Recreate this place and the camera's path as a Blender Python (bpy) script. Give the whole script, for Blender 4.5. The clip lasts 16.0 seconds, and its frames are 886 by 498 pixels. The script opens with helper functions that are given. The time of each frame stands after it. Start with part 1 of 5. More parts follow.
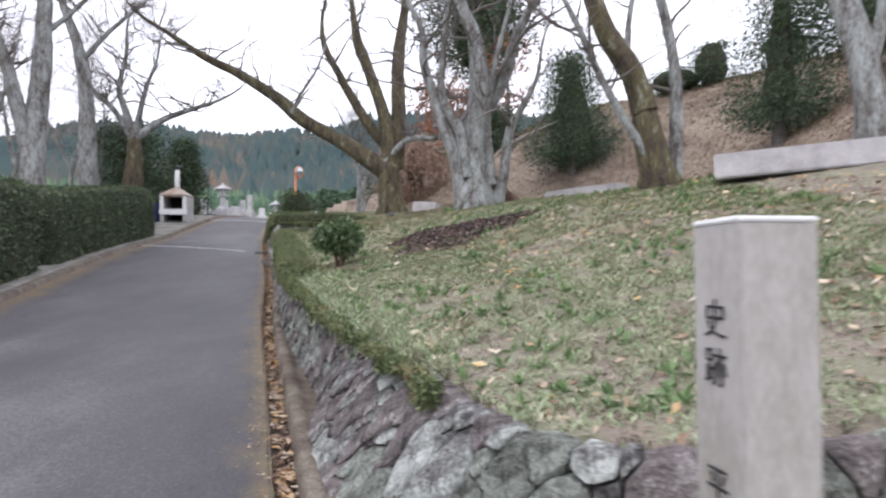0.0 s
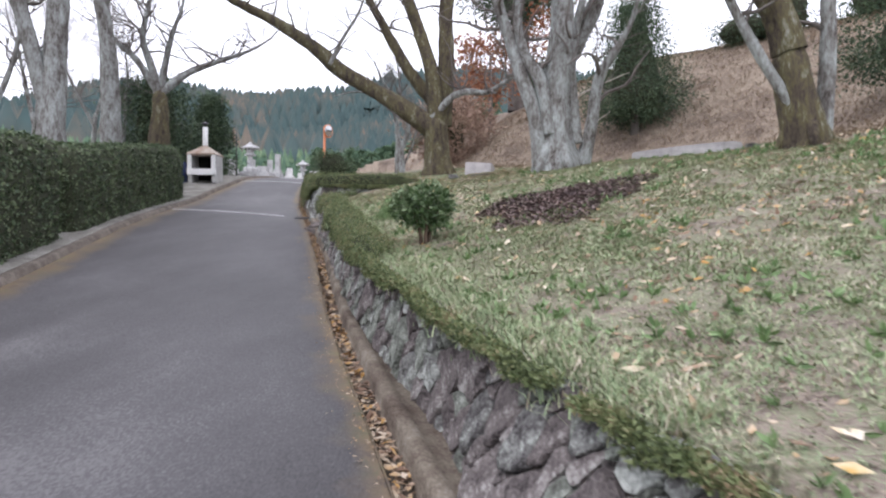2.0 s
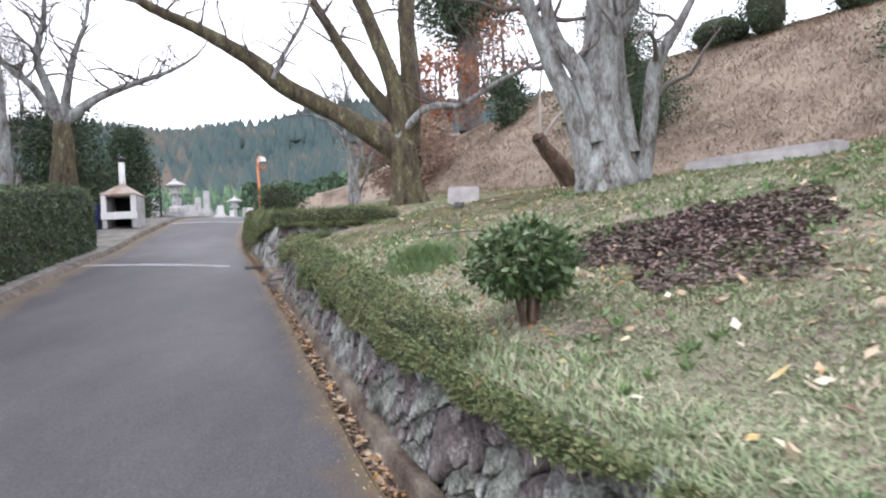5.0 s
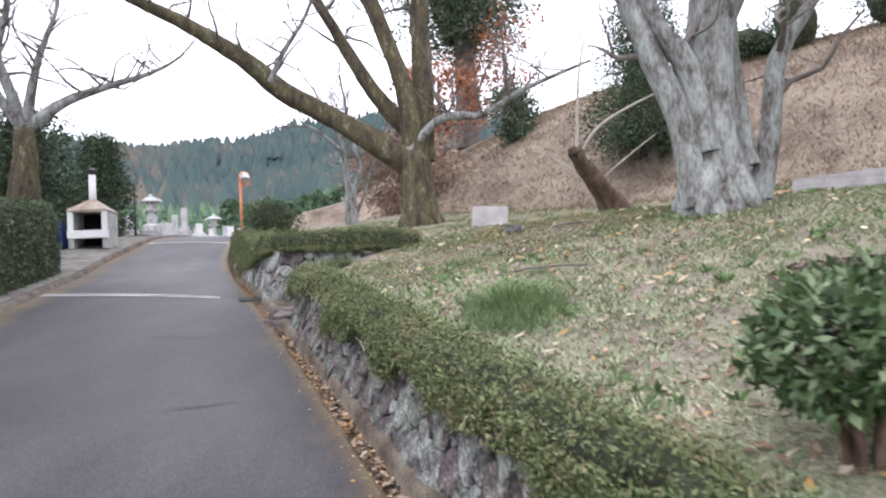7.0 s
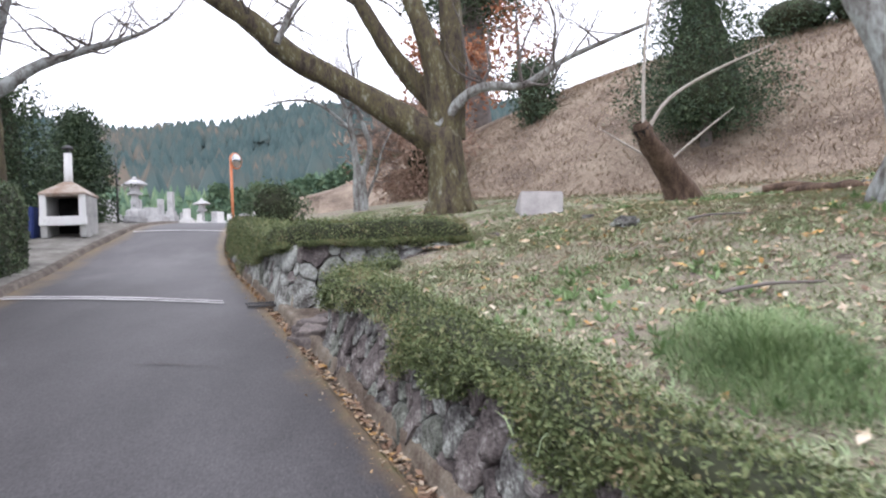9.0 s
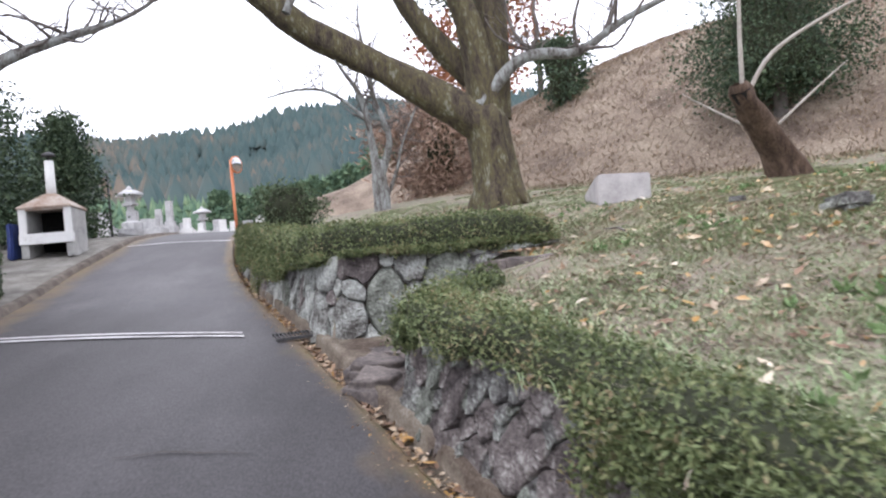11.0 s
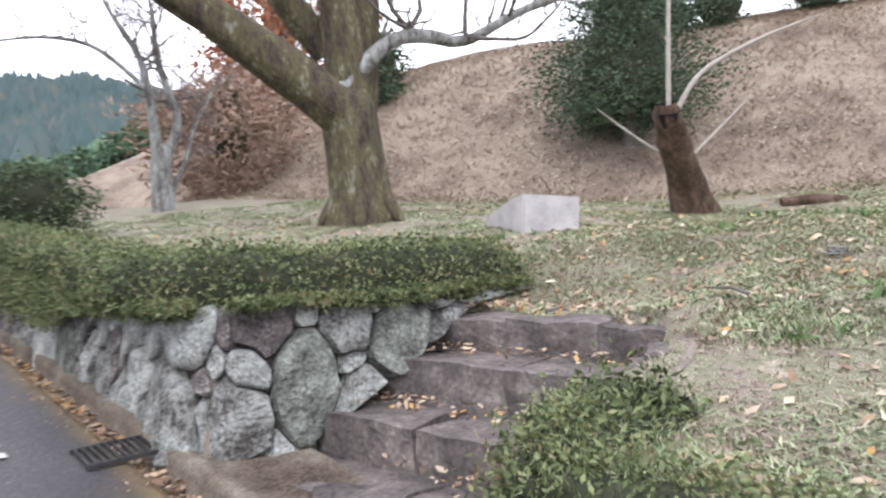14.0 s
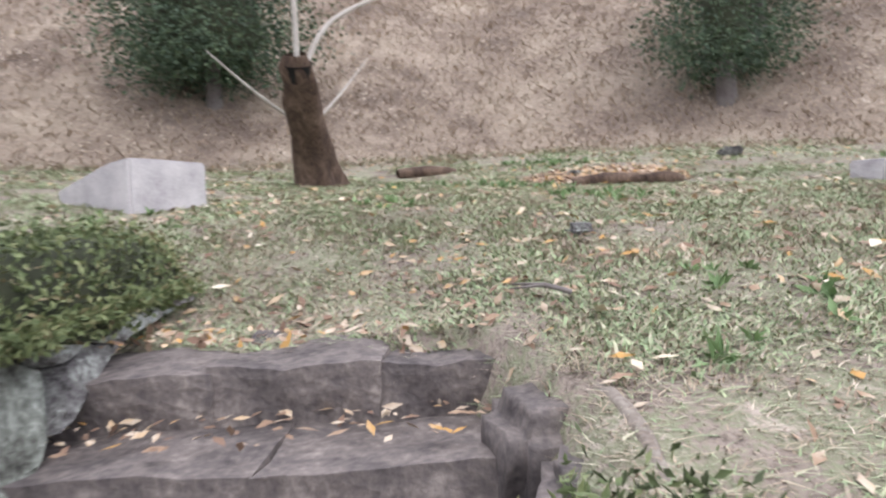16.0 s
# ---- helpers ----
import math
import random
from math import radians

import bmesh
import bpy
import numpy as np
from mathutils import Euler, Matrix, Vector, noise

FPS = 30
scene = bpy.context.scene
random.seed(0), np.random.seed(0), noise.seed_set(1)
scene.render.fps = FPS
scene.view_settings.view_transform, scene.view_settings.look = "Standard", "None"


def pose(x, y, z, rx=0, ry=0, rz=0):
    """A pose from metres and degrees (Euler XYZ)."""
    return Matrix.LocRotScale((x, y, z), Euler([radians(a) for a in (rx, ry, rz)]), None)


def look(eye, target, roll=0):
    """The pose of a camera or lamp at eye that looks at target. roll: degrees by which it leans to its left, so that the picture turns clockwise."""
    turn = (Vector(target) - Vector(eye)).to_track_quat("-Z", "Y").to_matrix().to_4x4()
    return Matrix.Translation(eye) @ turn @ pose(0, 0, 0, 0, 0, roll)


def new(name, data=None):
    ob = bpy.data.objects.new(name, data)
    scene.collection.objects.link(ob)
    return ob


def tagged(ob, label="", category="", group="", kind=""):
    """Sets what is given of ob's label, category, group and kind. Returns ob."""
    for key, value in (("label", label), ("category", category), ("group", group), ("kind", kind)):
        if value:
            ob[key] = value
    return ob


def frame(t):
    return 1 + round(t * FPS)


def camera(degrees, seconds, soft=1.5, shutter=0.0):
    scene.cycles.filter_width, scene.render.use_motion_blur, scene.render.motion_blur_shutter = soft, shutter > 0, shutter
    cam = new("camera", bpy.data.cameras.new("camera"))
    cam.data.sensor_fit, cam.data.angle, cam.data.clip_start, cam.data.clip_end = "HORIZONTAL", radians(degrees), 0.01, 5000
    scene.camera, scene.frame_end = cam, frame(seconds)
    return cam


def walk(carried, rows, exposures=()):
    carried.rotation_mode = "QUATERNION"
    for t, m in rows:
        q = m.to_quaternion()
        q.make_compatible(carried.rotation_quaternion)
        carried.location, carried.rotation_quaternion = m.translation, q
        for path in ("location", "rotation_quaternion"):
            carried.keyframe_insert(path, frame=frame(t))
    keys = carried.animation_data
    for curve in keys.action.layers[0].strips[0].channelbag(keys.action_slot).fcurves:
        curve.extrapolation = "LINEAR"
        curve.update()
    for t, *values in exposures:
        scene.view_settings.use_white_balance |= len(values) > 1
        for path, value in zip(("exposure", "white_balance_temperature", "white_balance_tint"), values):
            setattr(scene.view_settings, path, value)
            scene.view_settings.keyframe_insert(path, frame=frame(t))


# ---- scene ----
cam = camera(67.1, 16.0, soft=2.2, shutter=0.4)
METRES, EYE, TILT, LEAN, TURN = 17.0, 1.5, 2.0, 0.2, 0.0
ROWS = [
    (0.0, 0.0, 0.0, 0.0, 0.0, 0.0, -0.0),
    (0.5, -0.0128, 0.0236, -0.0002, 2.93, -0.99, 0.99),
    (1.0, -0.0231, 0.0485, 0.0011, 1.28, 0.45, 0.44),
    (1.5, -0.0405, 0.0772, 0.0022, 2.56, -2.09, -0.13),
    (2.0, -0.0569, 0.1026, 0.007, 1.66, -3.34, -0.41),
    (2.5, -0.0707, 0.1325, 0.0088, 4.11, -2.76, 1.56),
    (3.0, -0.0878, 0.1575, 0.0134, 1.08, -1.47, 1.72),
    (3.5, -0.0961, 0.189, 0.0157, -1.63, -1.16, 2.63),
    (6.0, -0.1527, 0.3423, 0.0247, -5.27, -1.08, 2.4),
    (6.5, -0.163, 0.3717, 0.0281, -5.88, 0.15, 2.27),
    (7.0, -0.1726, 0.4046, 0.0294, -6.31, 0.44, 2.44),
    (7.5, -0.1838, 0.4328, 0.0328, -7.6, 0.75, 1.51),
    (8.0, -0.1922, 0.4668, 0.0343, -8.25, 0.24, 1.77),
    (8.5, -0.2074, 0.4968, 0.0371, -6.86, -0.65, 0.91),
    (9.0, -0.2137, 0.5301, 0.0392, -7.52, -0.82, 2.17),
    (11.5, -0.2592, 0.6827, 0.0485, -7.41, -1.12, 5.16),
    (12.0, -0.2712, 0.7092, 0.0527, -6.83, -2.12, 4.23),
    (12.5, -0.2758, 0.7406, 0.0544, -7.49, -1.9, 4.81),
    (13.0, -0.2871, 0.7684, 0.0569, -12.28, -2.15, 3.22),
    (13.5, -0.2884, 0.7983, 0.0588, -21.4, -1.38, 2.36),
    (14.0, -0.2987, 0.8264, 0.0617, -29.42, -1.59, 1.4),
    (14.5, -0.2975, 0.853, 0.0623, -37.69, -1.24, 1.83),
    (15.0, -0.2967, 0.8816, 0.0626, -45.31, -1.97, 1.31),
    (15.5, -0.2876, 0.9036, 0.064, -57.47, -3.05, 0.6),
    (16.0, -0.2674, 0.9246, 0.0642, -67.21, -5.06, 2.05),
]
walk(cam, [(t, pose(0, 0, EYE, TILT, LEAN, TURN) @ pose(METRES * x, METRES * y, METRES * z, 90 + pitch, roll, yaw)) for t, x, y, z, yaw, pitch, roll in ROWS],
     exposures=[(0.0, -0.12), (3.0, 0.05), (6.0, 0.27), (9.0, 0.2), (12.5, 0.24), (14.5, 0.46), (16.0, 0.33)])


LAWN_A = (0.18, 0.215, 0.19)

# ---- the lie of the land ----
def lerp_knots(v, knots):
    """Smooth value at v from (position, value) knots."""
    if v <= knots[0][0]:
        (a, p), (b, q) = knots[0], knots[1]
        return p + (v - a) * (q - p) / (b - a)
    for (a, p), (b, q) in zip(knots, knots[1:]):
        if v <= b:
            return p + (q - p) * (v - a) / (b - a)
    return knots[-1][1]


ROAD_Z = [(-8, -0.55), (0, -0.02), (6.4, 0.5), (9.2, 0.80), (13.4, 1.36), (18, 2.02), (22, 2.5), (24, 2.82), (27.4, 3.56), (29, 3.8), (33, 4.15), (40, 4.6), (60, 5.2)]
ROAD_X = [(-8, 2.2), (0, 0.1), (6.3, -1.66), (9.2, -2.5), (13.4, -3.56), (18, -4.85), (22, -5.95), (25, -6.65), (28, -7.1), (34, -7.6), (60, -9.0)]
ROAD_L = [(-8, -1.9), (0, -4.0), (10, -6.6), (14.8, -7.8), (19.3, -8.6), (24.2, -9.5), (27.2, -9.5), (34, -10.2), (60, -12.0)]


def soft_knots(v, knots, r=1.0):
    return sum(lerp_knots(v + k * r, knots) * w for k, w in ((-1, 1), (-0.5, 2), (0, 3), (0.5, 2), (1, 1))) / 9


def road_edge(y):
    return soft_knots(y, ROAD_X)


def road_left(y):
    return soft_knots(y, ROAD_L)


def road_z(x, y):
    """Height of the asphalt; it climbs to its left."""
    u = min(max(road_edge(y) - x, -0.6), 7.0)
    return soft_knots(y, ROAD_Z) + 0.045 * u


def smooth(a, b, v):
    v = min(max((v - a) / (b - a), 0.0), 1.0)
    return v * v * (3 - 2 * v)


# top edge of the retaining wall: the lawn lies on its right
WALL_1 = [(6.0, 2.1), (2.2, 2.25), (0.75, 2.35), (0.38, 2.6), (0.18, 3.1), (0.02, 3.7), (-0.34, 4.5), (-0.72, 5.5), (-1.0, 6.2), (-1.95, 9.0), (-2.62, 11.5), (-3.15, 13.5), (-3.78, 15.75)]
STAIR = [(-3.35, 15.92), (-2.9, 16.02), (-2.42, 16.45), (-2.55, 18.05)]
WALL_2 = [(-4.35, 17.85), (-5.3, 21.2), (-6.1, 24.2), (-6.6, 27.0), (-7.1, 31.0), (-8.6, 60.0)]
EDGE = WALL_1 + STAIR + WALL_2


def edge_distance(x, y, line=EDGE):
    """Signed distance to a line in plan, positive on its right as one walks along it."""
    best, perp = 1e9, 0.0
    for (ax, ay), (bx, by) in zip(line, line[1:]):
        dx, dy = bx - ax, by - ay
        k = ((x - ax) * dx + (y - ay) * dy) / (dx * dx + dy * dy)
        k = min(max(k, 0.0), 1.0)
        ex, ey = x - ax - k * dx, y - ay - k * dy
        d = ex * ex + ey * ey
        side = ((x - ax) * dy - (y - ay) * dx) / (dx * dx + dy * dy) ** 0.5
        if d < best - 1e-9 or (d < best + 1e-9 and abs(side) > abs(perp)):
            best, perp = d, side
    return math.copysign(best ** 0.5, perp)


def lawn_z(x, y):
    a = LAWN_A[0] + LAWN_A[1] * x + LAWN_A[2] * y
    b = 3.22 + 0.05 * x + (0.13 if y > 19.5 else 0.06) * (min(y, 30) - 19.5) + 0.1 * max(0.0, x - 3.0)
    if x < -1.5:
        b -= 0.05 * (-1.5 - x)
    b -= 0.34 * math.exp(-((x + 2.2) ** 2 + (y - 17.6) ** 2) / 2.0)
    a = 0.87 + 0.5 * ((a - 0.87) + math.sqrt((a - 0.87) ** 2 + 0.006))
    s = 0.25
    h = max(s - abs(a - b), 0) / s
    return min(a, b) - h * h * s * 0.25


FOOT = [(-4.5, 36.0), (-1.0, 28.0), (1.0, 24.3), (4.0, 21.2), (5.8, 18.8), (6.3, 16.5), (6.0, 14.0), (6.3, 11.0), (7.8, 7.0), (11, 1), (20, -8)]


def hill_rise(x, y):
    """The grassed bank behind the lawn: its rise, with a rounded brow."""
    d = -edge_distance(x, y, FOOT)
    if d <= 0:
        return 0.0
    top = 4.75 - 3.0 * smooth(2.0, -6.0, x) - smooth(5.0, 9.0, x) * (0.9 + 1.2 * smooth(20, 13, y))
    r = (0.74 - 0.12 * smooth(3, 9, x)) * d * smooth(-0.3, 1.8, d)
    return top * (1 - math.exp(-((r / top) ** 2.2 + (r / top) * 0.35)))  # brow


def mountain_z(x, y):
    """The wooded range across the valley."""
    r, a = math.hypot(x, y), math.degrees(math.atan2(x, y))
    top = 0.95 * lerp_knots(max(-170, min(170, a)), [(-180, 36), (-60, 44), (-33, 50), (-22, 55), (-18, 58), (-13, 63), (-8.7, 70), (-6, 77), (-1, 80), (3.5, 72), (6.3, 64), (14, 50), (40, 36), (180, 36)])
    z = top * smooth(95, 400, r) + 7.0 * smooth(60, 112, r) * smooth(-70, -45, a) * smooth(40, 15, a)
    if z > 0.5:
        z += (noise.noise(Vector((x, y, 0)) / 70) * 16 + noise.noise(Vector((x, y, 5)) / 22) * 4) * smooth(100, 260, r) * (0.35 if r > 330 else 1)
    return z


def land_z(x, y):
    d = edge_distance(x, y)
    k = smooth(-0.16, -0.02, d)
    low = road_z(x, y)
    left = road_left(y)
    low += 0.05 if x < left - 0.2 else -0.22 * smooth(left - 0.2, left + 0.1, x) * smooth(1.5, 3.0, y) + 0.05 * (1 - smooth(left - 0.2, left + 0.1, x)) - 0.03
    if y > 60 and x > -60:
        low -= 0.04 * (min(y, 110) - 60)
    z = low
    if k > 0:
        z = low + (lawn_z(x, y) + hill_rise(x, y) - low) * k
    return z + mountain_z(x, y)


# ---- light: an even, bright overcast sky ----
world = bpy.data.worlds.new("sky")
scene.world = world
world.use_nodes = True
wn = world.node_tree
sky = wn.nodes.new("ShaderNodeTexSky")
sky.sky_type, sky.sun_disc = "NISHITA", False
sky.sun_elevation, sky.sun_rotation = radians(38), radians(-150)
haze = wn.nodes.new("ShaderNodeMix")
haze.data_type = "RGBA"
haze.inputs["Factor"].default_value = 0.88
haze.inputs["B"].default_value = (9.3, 9.3, 10.4, 1)
wn.links.new(sky.outputs["Color"], haze.inputs["A"])
wn.links.new(haze.outputs["Result"], wn.nodes["Background"].inputs["Color"])
wn.nodes["Background"].inputs["Strength"].default_value = 0.236
sun = new("sun", bpy.data.lights.new("sun", "SUN"))
sun.data.energy, sun.data.angle, sun.data.color = 0.7, radians(25), (1.0, 0.96, 0.92)
sun.matrix_world = look((0, 0, 30), (8, 14, 0))


# ---- materials ----
def mat(name, colours, size=0.5, fine=0.03, rough=0.9, bump=0.4, metal=0.0, vary=0.0, island=0.0, stops=None, stretch=None, spec=0.3, depth=0.01):
    """A mottled surface: colours run over noise of two sizes (metres); vary and island shift the brightness piece by piece."""
    m = bpy.data.materials.new(name)
    m.use_nodes = True
    n, link = m.node_tree.nodes, m.node_tree.links.new
    b = n["Principled BSDF"]
    b.inputs["Roughness"].default_value, b.inputs["Metallic"].default_value = rough, metal
    b.inputs["Specular IOR Level"].default_value = spec
    co = n.new("ShaderNodeTexCoord")
    mp = n.new("ShaderNodeMapping")
    link(co.outputs["Object"], mp.inputs["Vector"])
    if stretch:
        mp.inputs["Scale"].default_value = stretch
    big, small = n.new("ShaderNodeTexNoise"), n.new("ShaderNodeTexNoise")
    big.inputs["Scale"].default_value, small.inputs["Scale"].default_value = 1 / size, 1 / fine
    big.inputs["Detail"].default_value, small.inputs["Detail"].default_value = 6, 3
    big.inputs["Roughness"].default_value = 0.65
    for t in (big, small):
        link(mp.outputs["Vector"], t.inputs["Vector"])
    mix = n.new("ShaderNodeMath")
    mix.operation = "MULTIPLY_ADD"
    mix.inputs[1].default_value = 0.45
    link(small.outputs["Fac"], mix.inputs[0])
    sub = n.new("ShaderNodeMath")
    sub.operation = "MULTIPLY_ADD"
    sub.inputs[1].default_value, sub.inputs[2].default_value = 0.95, -0.2
    link(big.outputs["Fac"], sub.inputs[0])
    link(sub.outputs[0], mix.inputs[2])
    last = mix.outputs[0]
    if vary or island:
        src = n.new("ShaderNodeObjectInfo" if vary else "ShaderNodeNewGeometry")
        add = n.new("ShaderNodeMath")
        add.operation = "MULTIPLY_ADD"
        add.inputs[1].default_value = vary or island
        link(src.outputs["Random" if vary else "Random Per Island"], add.inputs[0])
        dn = n.new("ShaderNodeMath")
        dn.operation = "SUBTRACT"
        dn.inputs[1].default_value = (vary or island) / 2
        link(last, add.inputs[2])
        link(add.outputs[0], dn.inputs[0])
        last = dn.outputs[0]
    ramp = n.new("ShaderNodeValToRGB")
    e = ramp.color_ramp.elements
    k = len(colours)
    stops = stops or [0.3 + 0.4 * i / max(k - 1, 1) for i in range(k)]
    while len(e) < k:
        e.new(0.5)
    for i, c in enumerate(colours):
        e[i].position, e[i].color = stops[i], (*c, 1)
    link(last, ramp.inputs["Fac"])
    link(ramp.outputs["Color"], b.inputs["Base Color"])
    if bump:
        bp = n.new("ShaderNodeBump")
        bp.inputs["Strength"].default_value, bp.inputs["Distance"].default_value = bump, depth
        link(mix.outputs[0], bp.inputs["Height"])
        link(bp.outputs["Normal"], b.inputs["Normal"])
    return m


def blend_by(m, attribute, other):
    """Mixes the colour of a second mottled material into m where a painted weight on the mesh says so."""
    n, link = m.node_tree.nodes, m.node_tree.links.new
    made = {}
    for node in other.node_tree.nodes:
        if node.type in ("TEX_COORD", "TEX_NOISE", "VALTORGB", "MATH", "MAPPING"):
            c = n.new(node.bl_idname)
            made[node.name] = c
            if node.type == "MATH":
                c.operation = node.operation
            if node.type == "VALTORGB":
                while len(c.color_ramp.elements) < len(node.color_ramp.elements):
                    c.color_ramp.elements.new(0.5)
                for a, b in zip(c.color_ramp.elements, node.color_ramp.elements):
                    a.position, a.color = b.position, b.color
            for a, b in zip(c.inputs, node.inputs):
                if b.type in ("VALUE", "VECTOR"):
                    a.default_value = b.default_value
    for l in other.node_tree.links:
        if l.from_node.name in made and l.to_node.name in made:
            ins, outs = list(l.to_node.inputs), list(l.from_node.outputs)
            link(made[l.from_node.name].outputs[outs.index(l.from_socket)], made[l.to_node.name].inputs[ins.index(l.to_socket)])
    ramp2 = next(c for c in made.values() if c.type == "VALTORGB")
    b = n["Principled BSDF"]
    old = b.inputs["Base Color"].links[0].from_socket
    at = n.new("ShaderNodeAttribute")
    at.attribute_name = attribute
    wob = n.new("ShaderNodeTexNoise")
    wob.inputs["Scale"].default_value, wob.inputs["Detail"].default_value = 2.2, 5
    co = n.new("ShaderNodeTexCoord")
    link(co.outputs["Object"], wob.inputs["Vector"])
    s = n.new("ShaderNodeMath")
    s.operation = "MULTIPLY_ADD"
    s.inputs[1].default_value, s.inputs[2].default_value = 1.6, -0.8
    link(wob.outputs["Fac"], s.inputs[0])
    a = n.new("ShaderNodeMath")
    a.operation, a.use_clamp = "ADD", True
    link(s.outputs[0], a.inputs[0])
    link(at.outputs["Fac"], a.inputs[1])
    mx = n.new("ShaderNodeMix")
    mx.data_type = "RGBA"
    link(a.outputs[0], mx.inputs["Factor"])
    link(old, mx.inputs["A"])
    link(ramp2.outputs["Color"], mx.inputs["B"])
    link(mx.outputs["Result"], b.inputs["Base Color"])
    return m


M = {}
M["dry"] = mat("dry_bank", [(0.11, 0.083, 0.067), (0.205, 0.16, 0.128), (0.295, 0.24, 0.19), (0.37, 0.31, 0.245)], 1.4, 0.05, 1, 0.6, depth=0.03)
# blue-grey stops hold distance haze in the base colour; brown is bare woods
M["forest"] = mat("hazy_forest_floor", [(0.036, 0.06, 0.06), (0.052, 0.084, 0.083), (0.08, 0.09, 0.08), (0.16, 0.12, 0.095)], 42, 5, 1, 0.8, depth=2.0, stops=[0.32, 0.45, 0.6, 0.78])
M["gravel"] = mat("gravel", [(0.13, 0.12, 0.11), (0.21, 0.2, 0.18), (0.31, 0.3, 0.28)], 0.5, 0.03, 1, 0.6, depth=0.02)
M["ground"] = mat("turf", [(0.12, 0.095, 0.08), (0.265, 0.22, 0.185), (0.2, 0.21, 0.135), (0.38, 0.325, 0.275)], 0.3, 0.022, 1, 1.0, depth=0.05)
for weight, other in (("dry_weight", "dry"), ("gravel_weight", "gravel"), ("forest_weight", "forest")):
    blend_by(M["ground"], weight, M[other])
M["edge_dirt"] = mat("edge_dirt", [(0.07, 0.05, 0.035), (0.16, 0.11, 0.06), (0.10, 0.10, 0.04)], 0.2, 0.02, 1, 0.5)
M["asphalt"] = mat("asphalt", [(0.02, 0.0185, 0.021), (0.041, 0.038, 0.042), (0.06, 0.057, 0.062), (0.12, 0.115, 0.12)], 3.5, 0.014, 0.62, 0.8, depth=0.008, stretch=(1, 0.4, 1), spec=0.45, stops=[0.36, 0.47, 0.56, 0.68])
blend_by(M["asphalt"], "edge_weight", M["edge_dirt"])
M["concrete"] = mat("old_concrete", [(0.13, 0.10, 0.085), (0.24, 0.21, 0.18), (0.34, 0.31, 0.28)], 0.35, 0.02, 0.95, 0.5)
M["kerb"] = mat("dirty_kerb", [(0.06, 0.05, 0.042), (0.12, 0.1, 0.085), (0.2, 0.175, 0.15)], 0.3, 0.02, 0.95, 0.5)
M["lip"] = mat("stained_gutter_concrete", [(0.05, 0.036, 0.028), (0.11, 0.085, 0.068), (0.17, 0.145, 0.115), (0.26, 0.23, 0.2)], 0.45, 0.02, 0.95, 0.6)
M["paint"] = mat("worn_road_paint", [(0.28, 0.27, 0.27), (0.55, 0.54, 0.55), (0.66, 0.65, 0.66)], 0.3, 0.02, 0.8, 0.2)
M["stone"] = mat("wall_stone", [(0.04, 0.037, 0.037), (0.11, 0.105, 0.105), (0.18, 0.18, 0.172), (0.29, 0.305, 0.285), (0.46, 0.475, 0.45)], 0.15, 0.022, 0.9, 1.0, vary=0.16, depth=0.05, stops=[0.33, 0.43, 0.52, 0.6, 0.72])
M["mossy"] = mat("mossy_stone", [(0.045, 0.045, 0.04), (0.11, 0.115, 0.1), (0.2, 0.215, 0.19), (0.38, 0.4, 0.36)], 0.13, 0.022, 0.95, 1.0, vary=0.16, depth=0.05, stops=[0.32, 0.43, 0.56, 0.72])
M["brown_stone"] = mat("purplish_stone", [(0.04, 0.033, 0.034), (0.105, 0.09, 0.089), (0.17, 0.148, 0.145), (0.36, 0.345, 0.33)], 0.15, 0.022, 0.92, 1.0, vary=0.16, depth=0.05, stops=[0.33, 0.44, 0.57, 0.72])
M["pale_stone"] = mat("lichened_pale_stone", [(0.08, 0.075, 0.07), (0.2, 0.2, 0.19), (0.32, 0.335, 0.32), (0.52, 0.54, 0.51)], 0.16, 0.022, 0.92, 1.0, vary=0.16, depth=0.05, stops=[0.32, 0.42, 0.54, 0.7])
M["step"] = mat("step_stone", [(0.06, 0.052, 0.053), (0.115, 0.1, 0.097), (0.175, 0.15, 0.14), (0.3, 0.265, 0.24)], 0.35, 0.03, 0.95, 0.9, vary=0.08, depth=0.02)
M["soil"] = mat("dark_soil", [(0.035, 0.028, 0.024), (0.08, 0.065, 0.055)], 0.3, 0.03, 1, 0.6)
M["granite"] = mat("pale_granite", [(0.3, 0.28, 0.29), (0.42, 0.4, 0.41), (0.52, 0.5, 0.5)], 0.25, 0.012, 0.8, 0.3)
M["pillar"] = mat("weathered_pillar", [(0.30, 0.28, 0.24), (0.40, 0.38, 0.36), (0.50, 0.48, 0.47)], 0.25, 0.012, 0.85, 0.35, stretch=(1, 1, 0.35))
M["whitecap"] = mat("white_cap", [(0.75, 0.75, 0.74), (0.85, 0.85, 0.84)], 0.2, 0.02, 0.7, 0.1)
M["ink"] = mat("black_ink", [(0.02, 0.02, 0.022), (0.05, 0.05, 0.05)], 0.05, 0.01, 0.8, 0.1)
M["bark"] = mat("lichen_bark", [(0.05, 0.042, 0.038), (0.15, 0.14, 0.132), (0.26, 0.27, 0.265), (0.38, 0.41, 0.4)], 0.17, 0.03, 0.95, 1.0, stops=[0.3, 0.42, 0.55, 0.72], stretch=(1, 1, 0.4), depth=0.03)
M["bark_moss"] = mat("mossy_bark", [(0.03, 0.024, 0.02), (0.075, 0.06, 0.046), (0.11, 0.098, 0.05), (0.3, 0.3, 0.27)], 0.17, 0.03, 1, 1.0, stops=[0.3, 0.45, 0.58, 0.78], stretch=(1, 1, 0.35), depth=0.04)
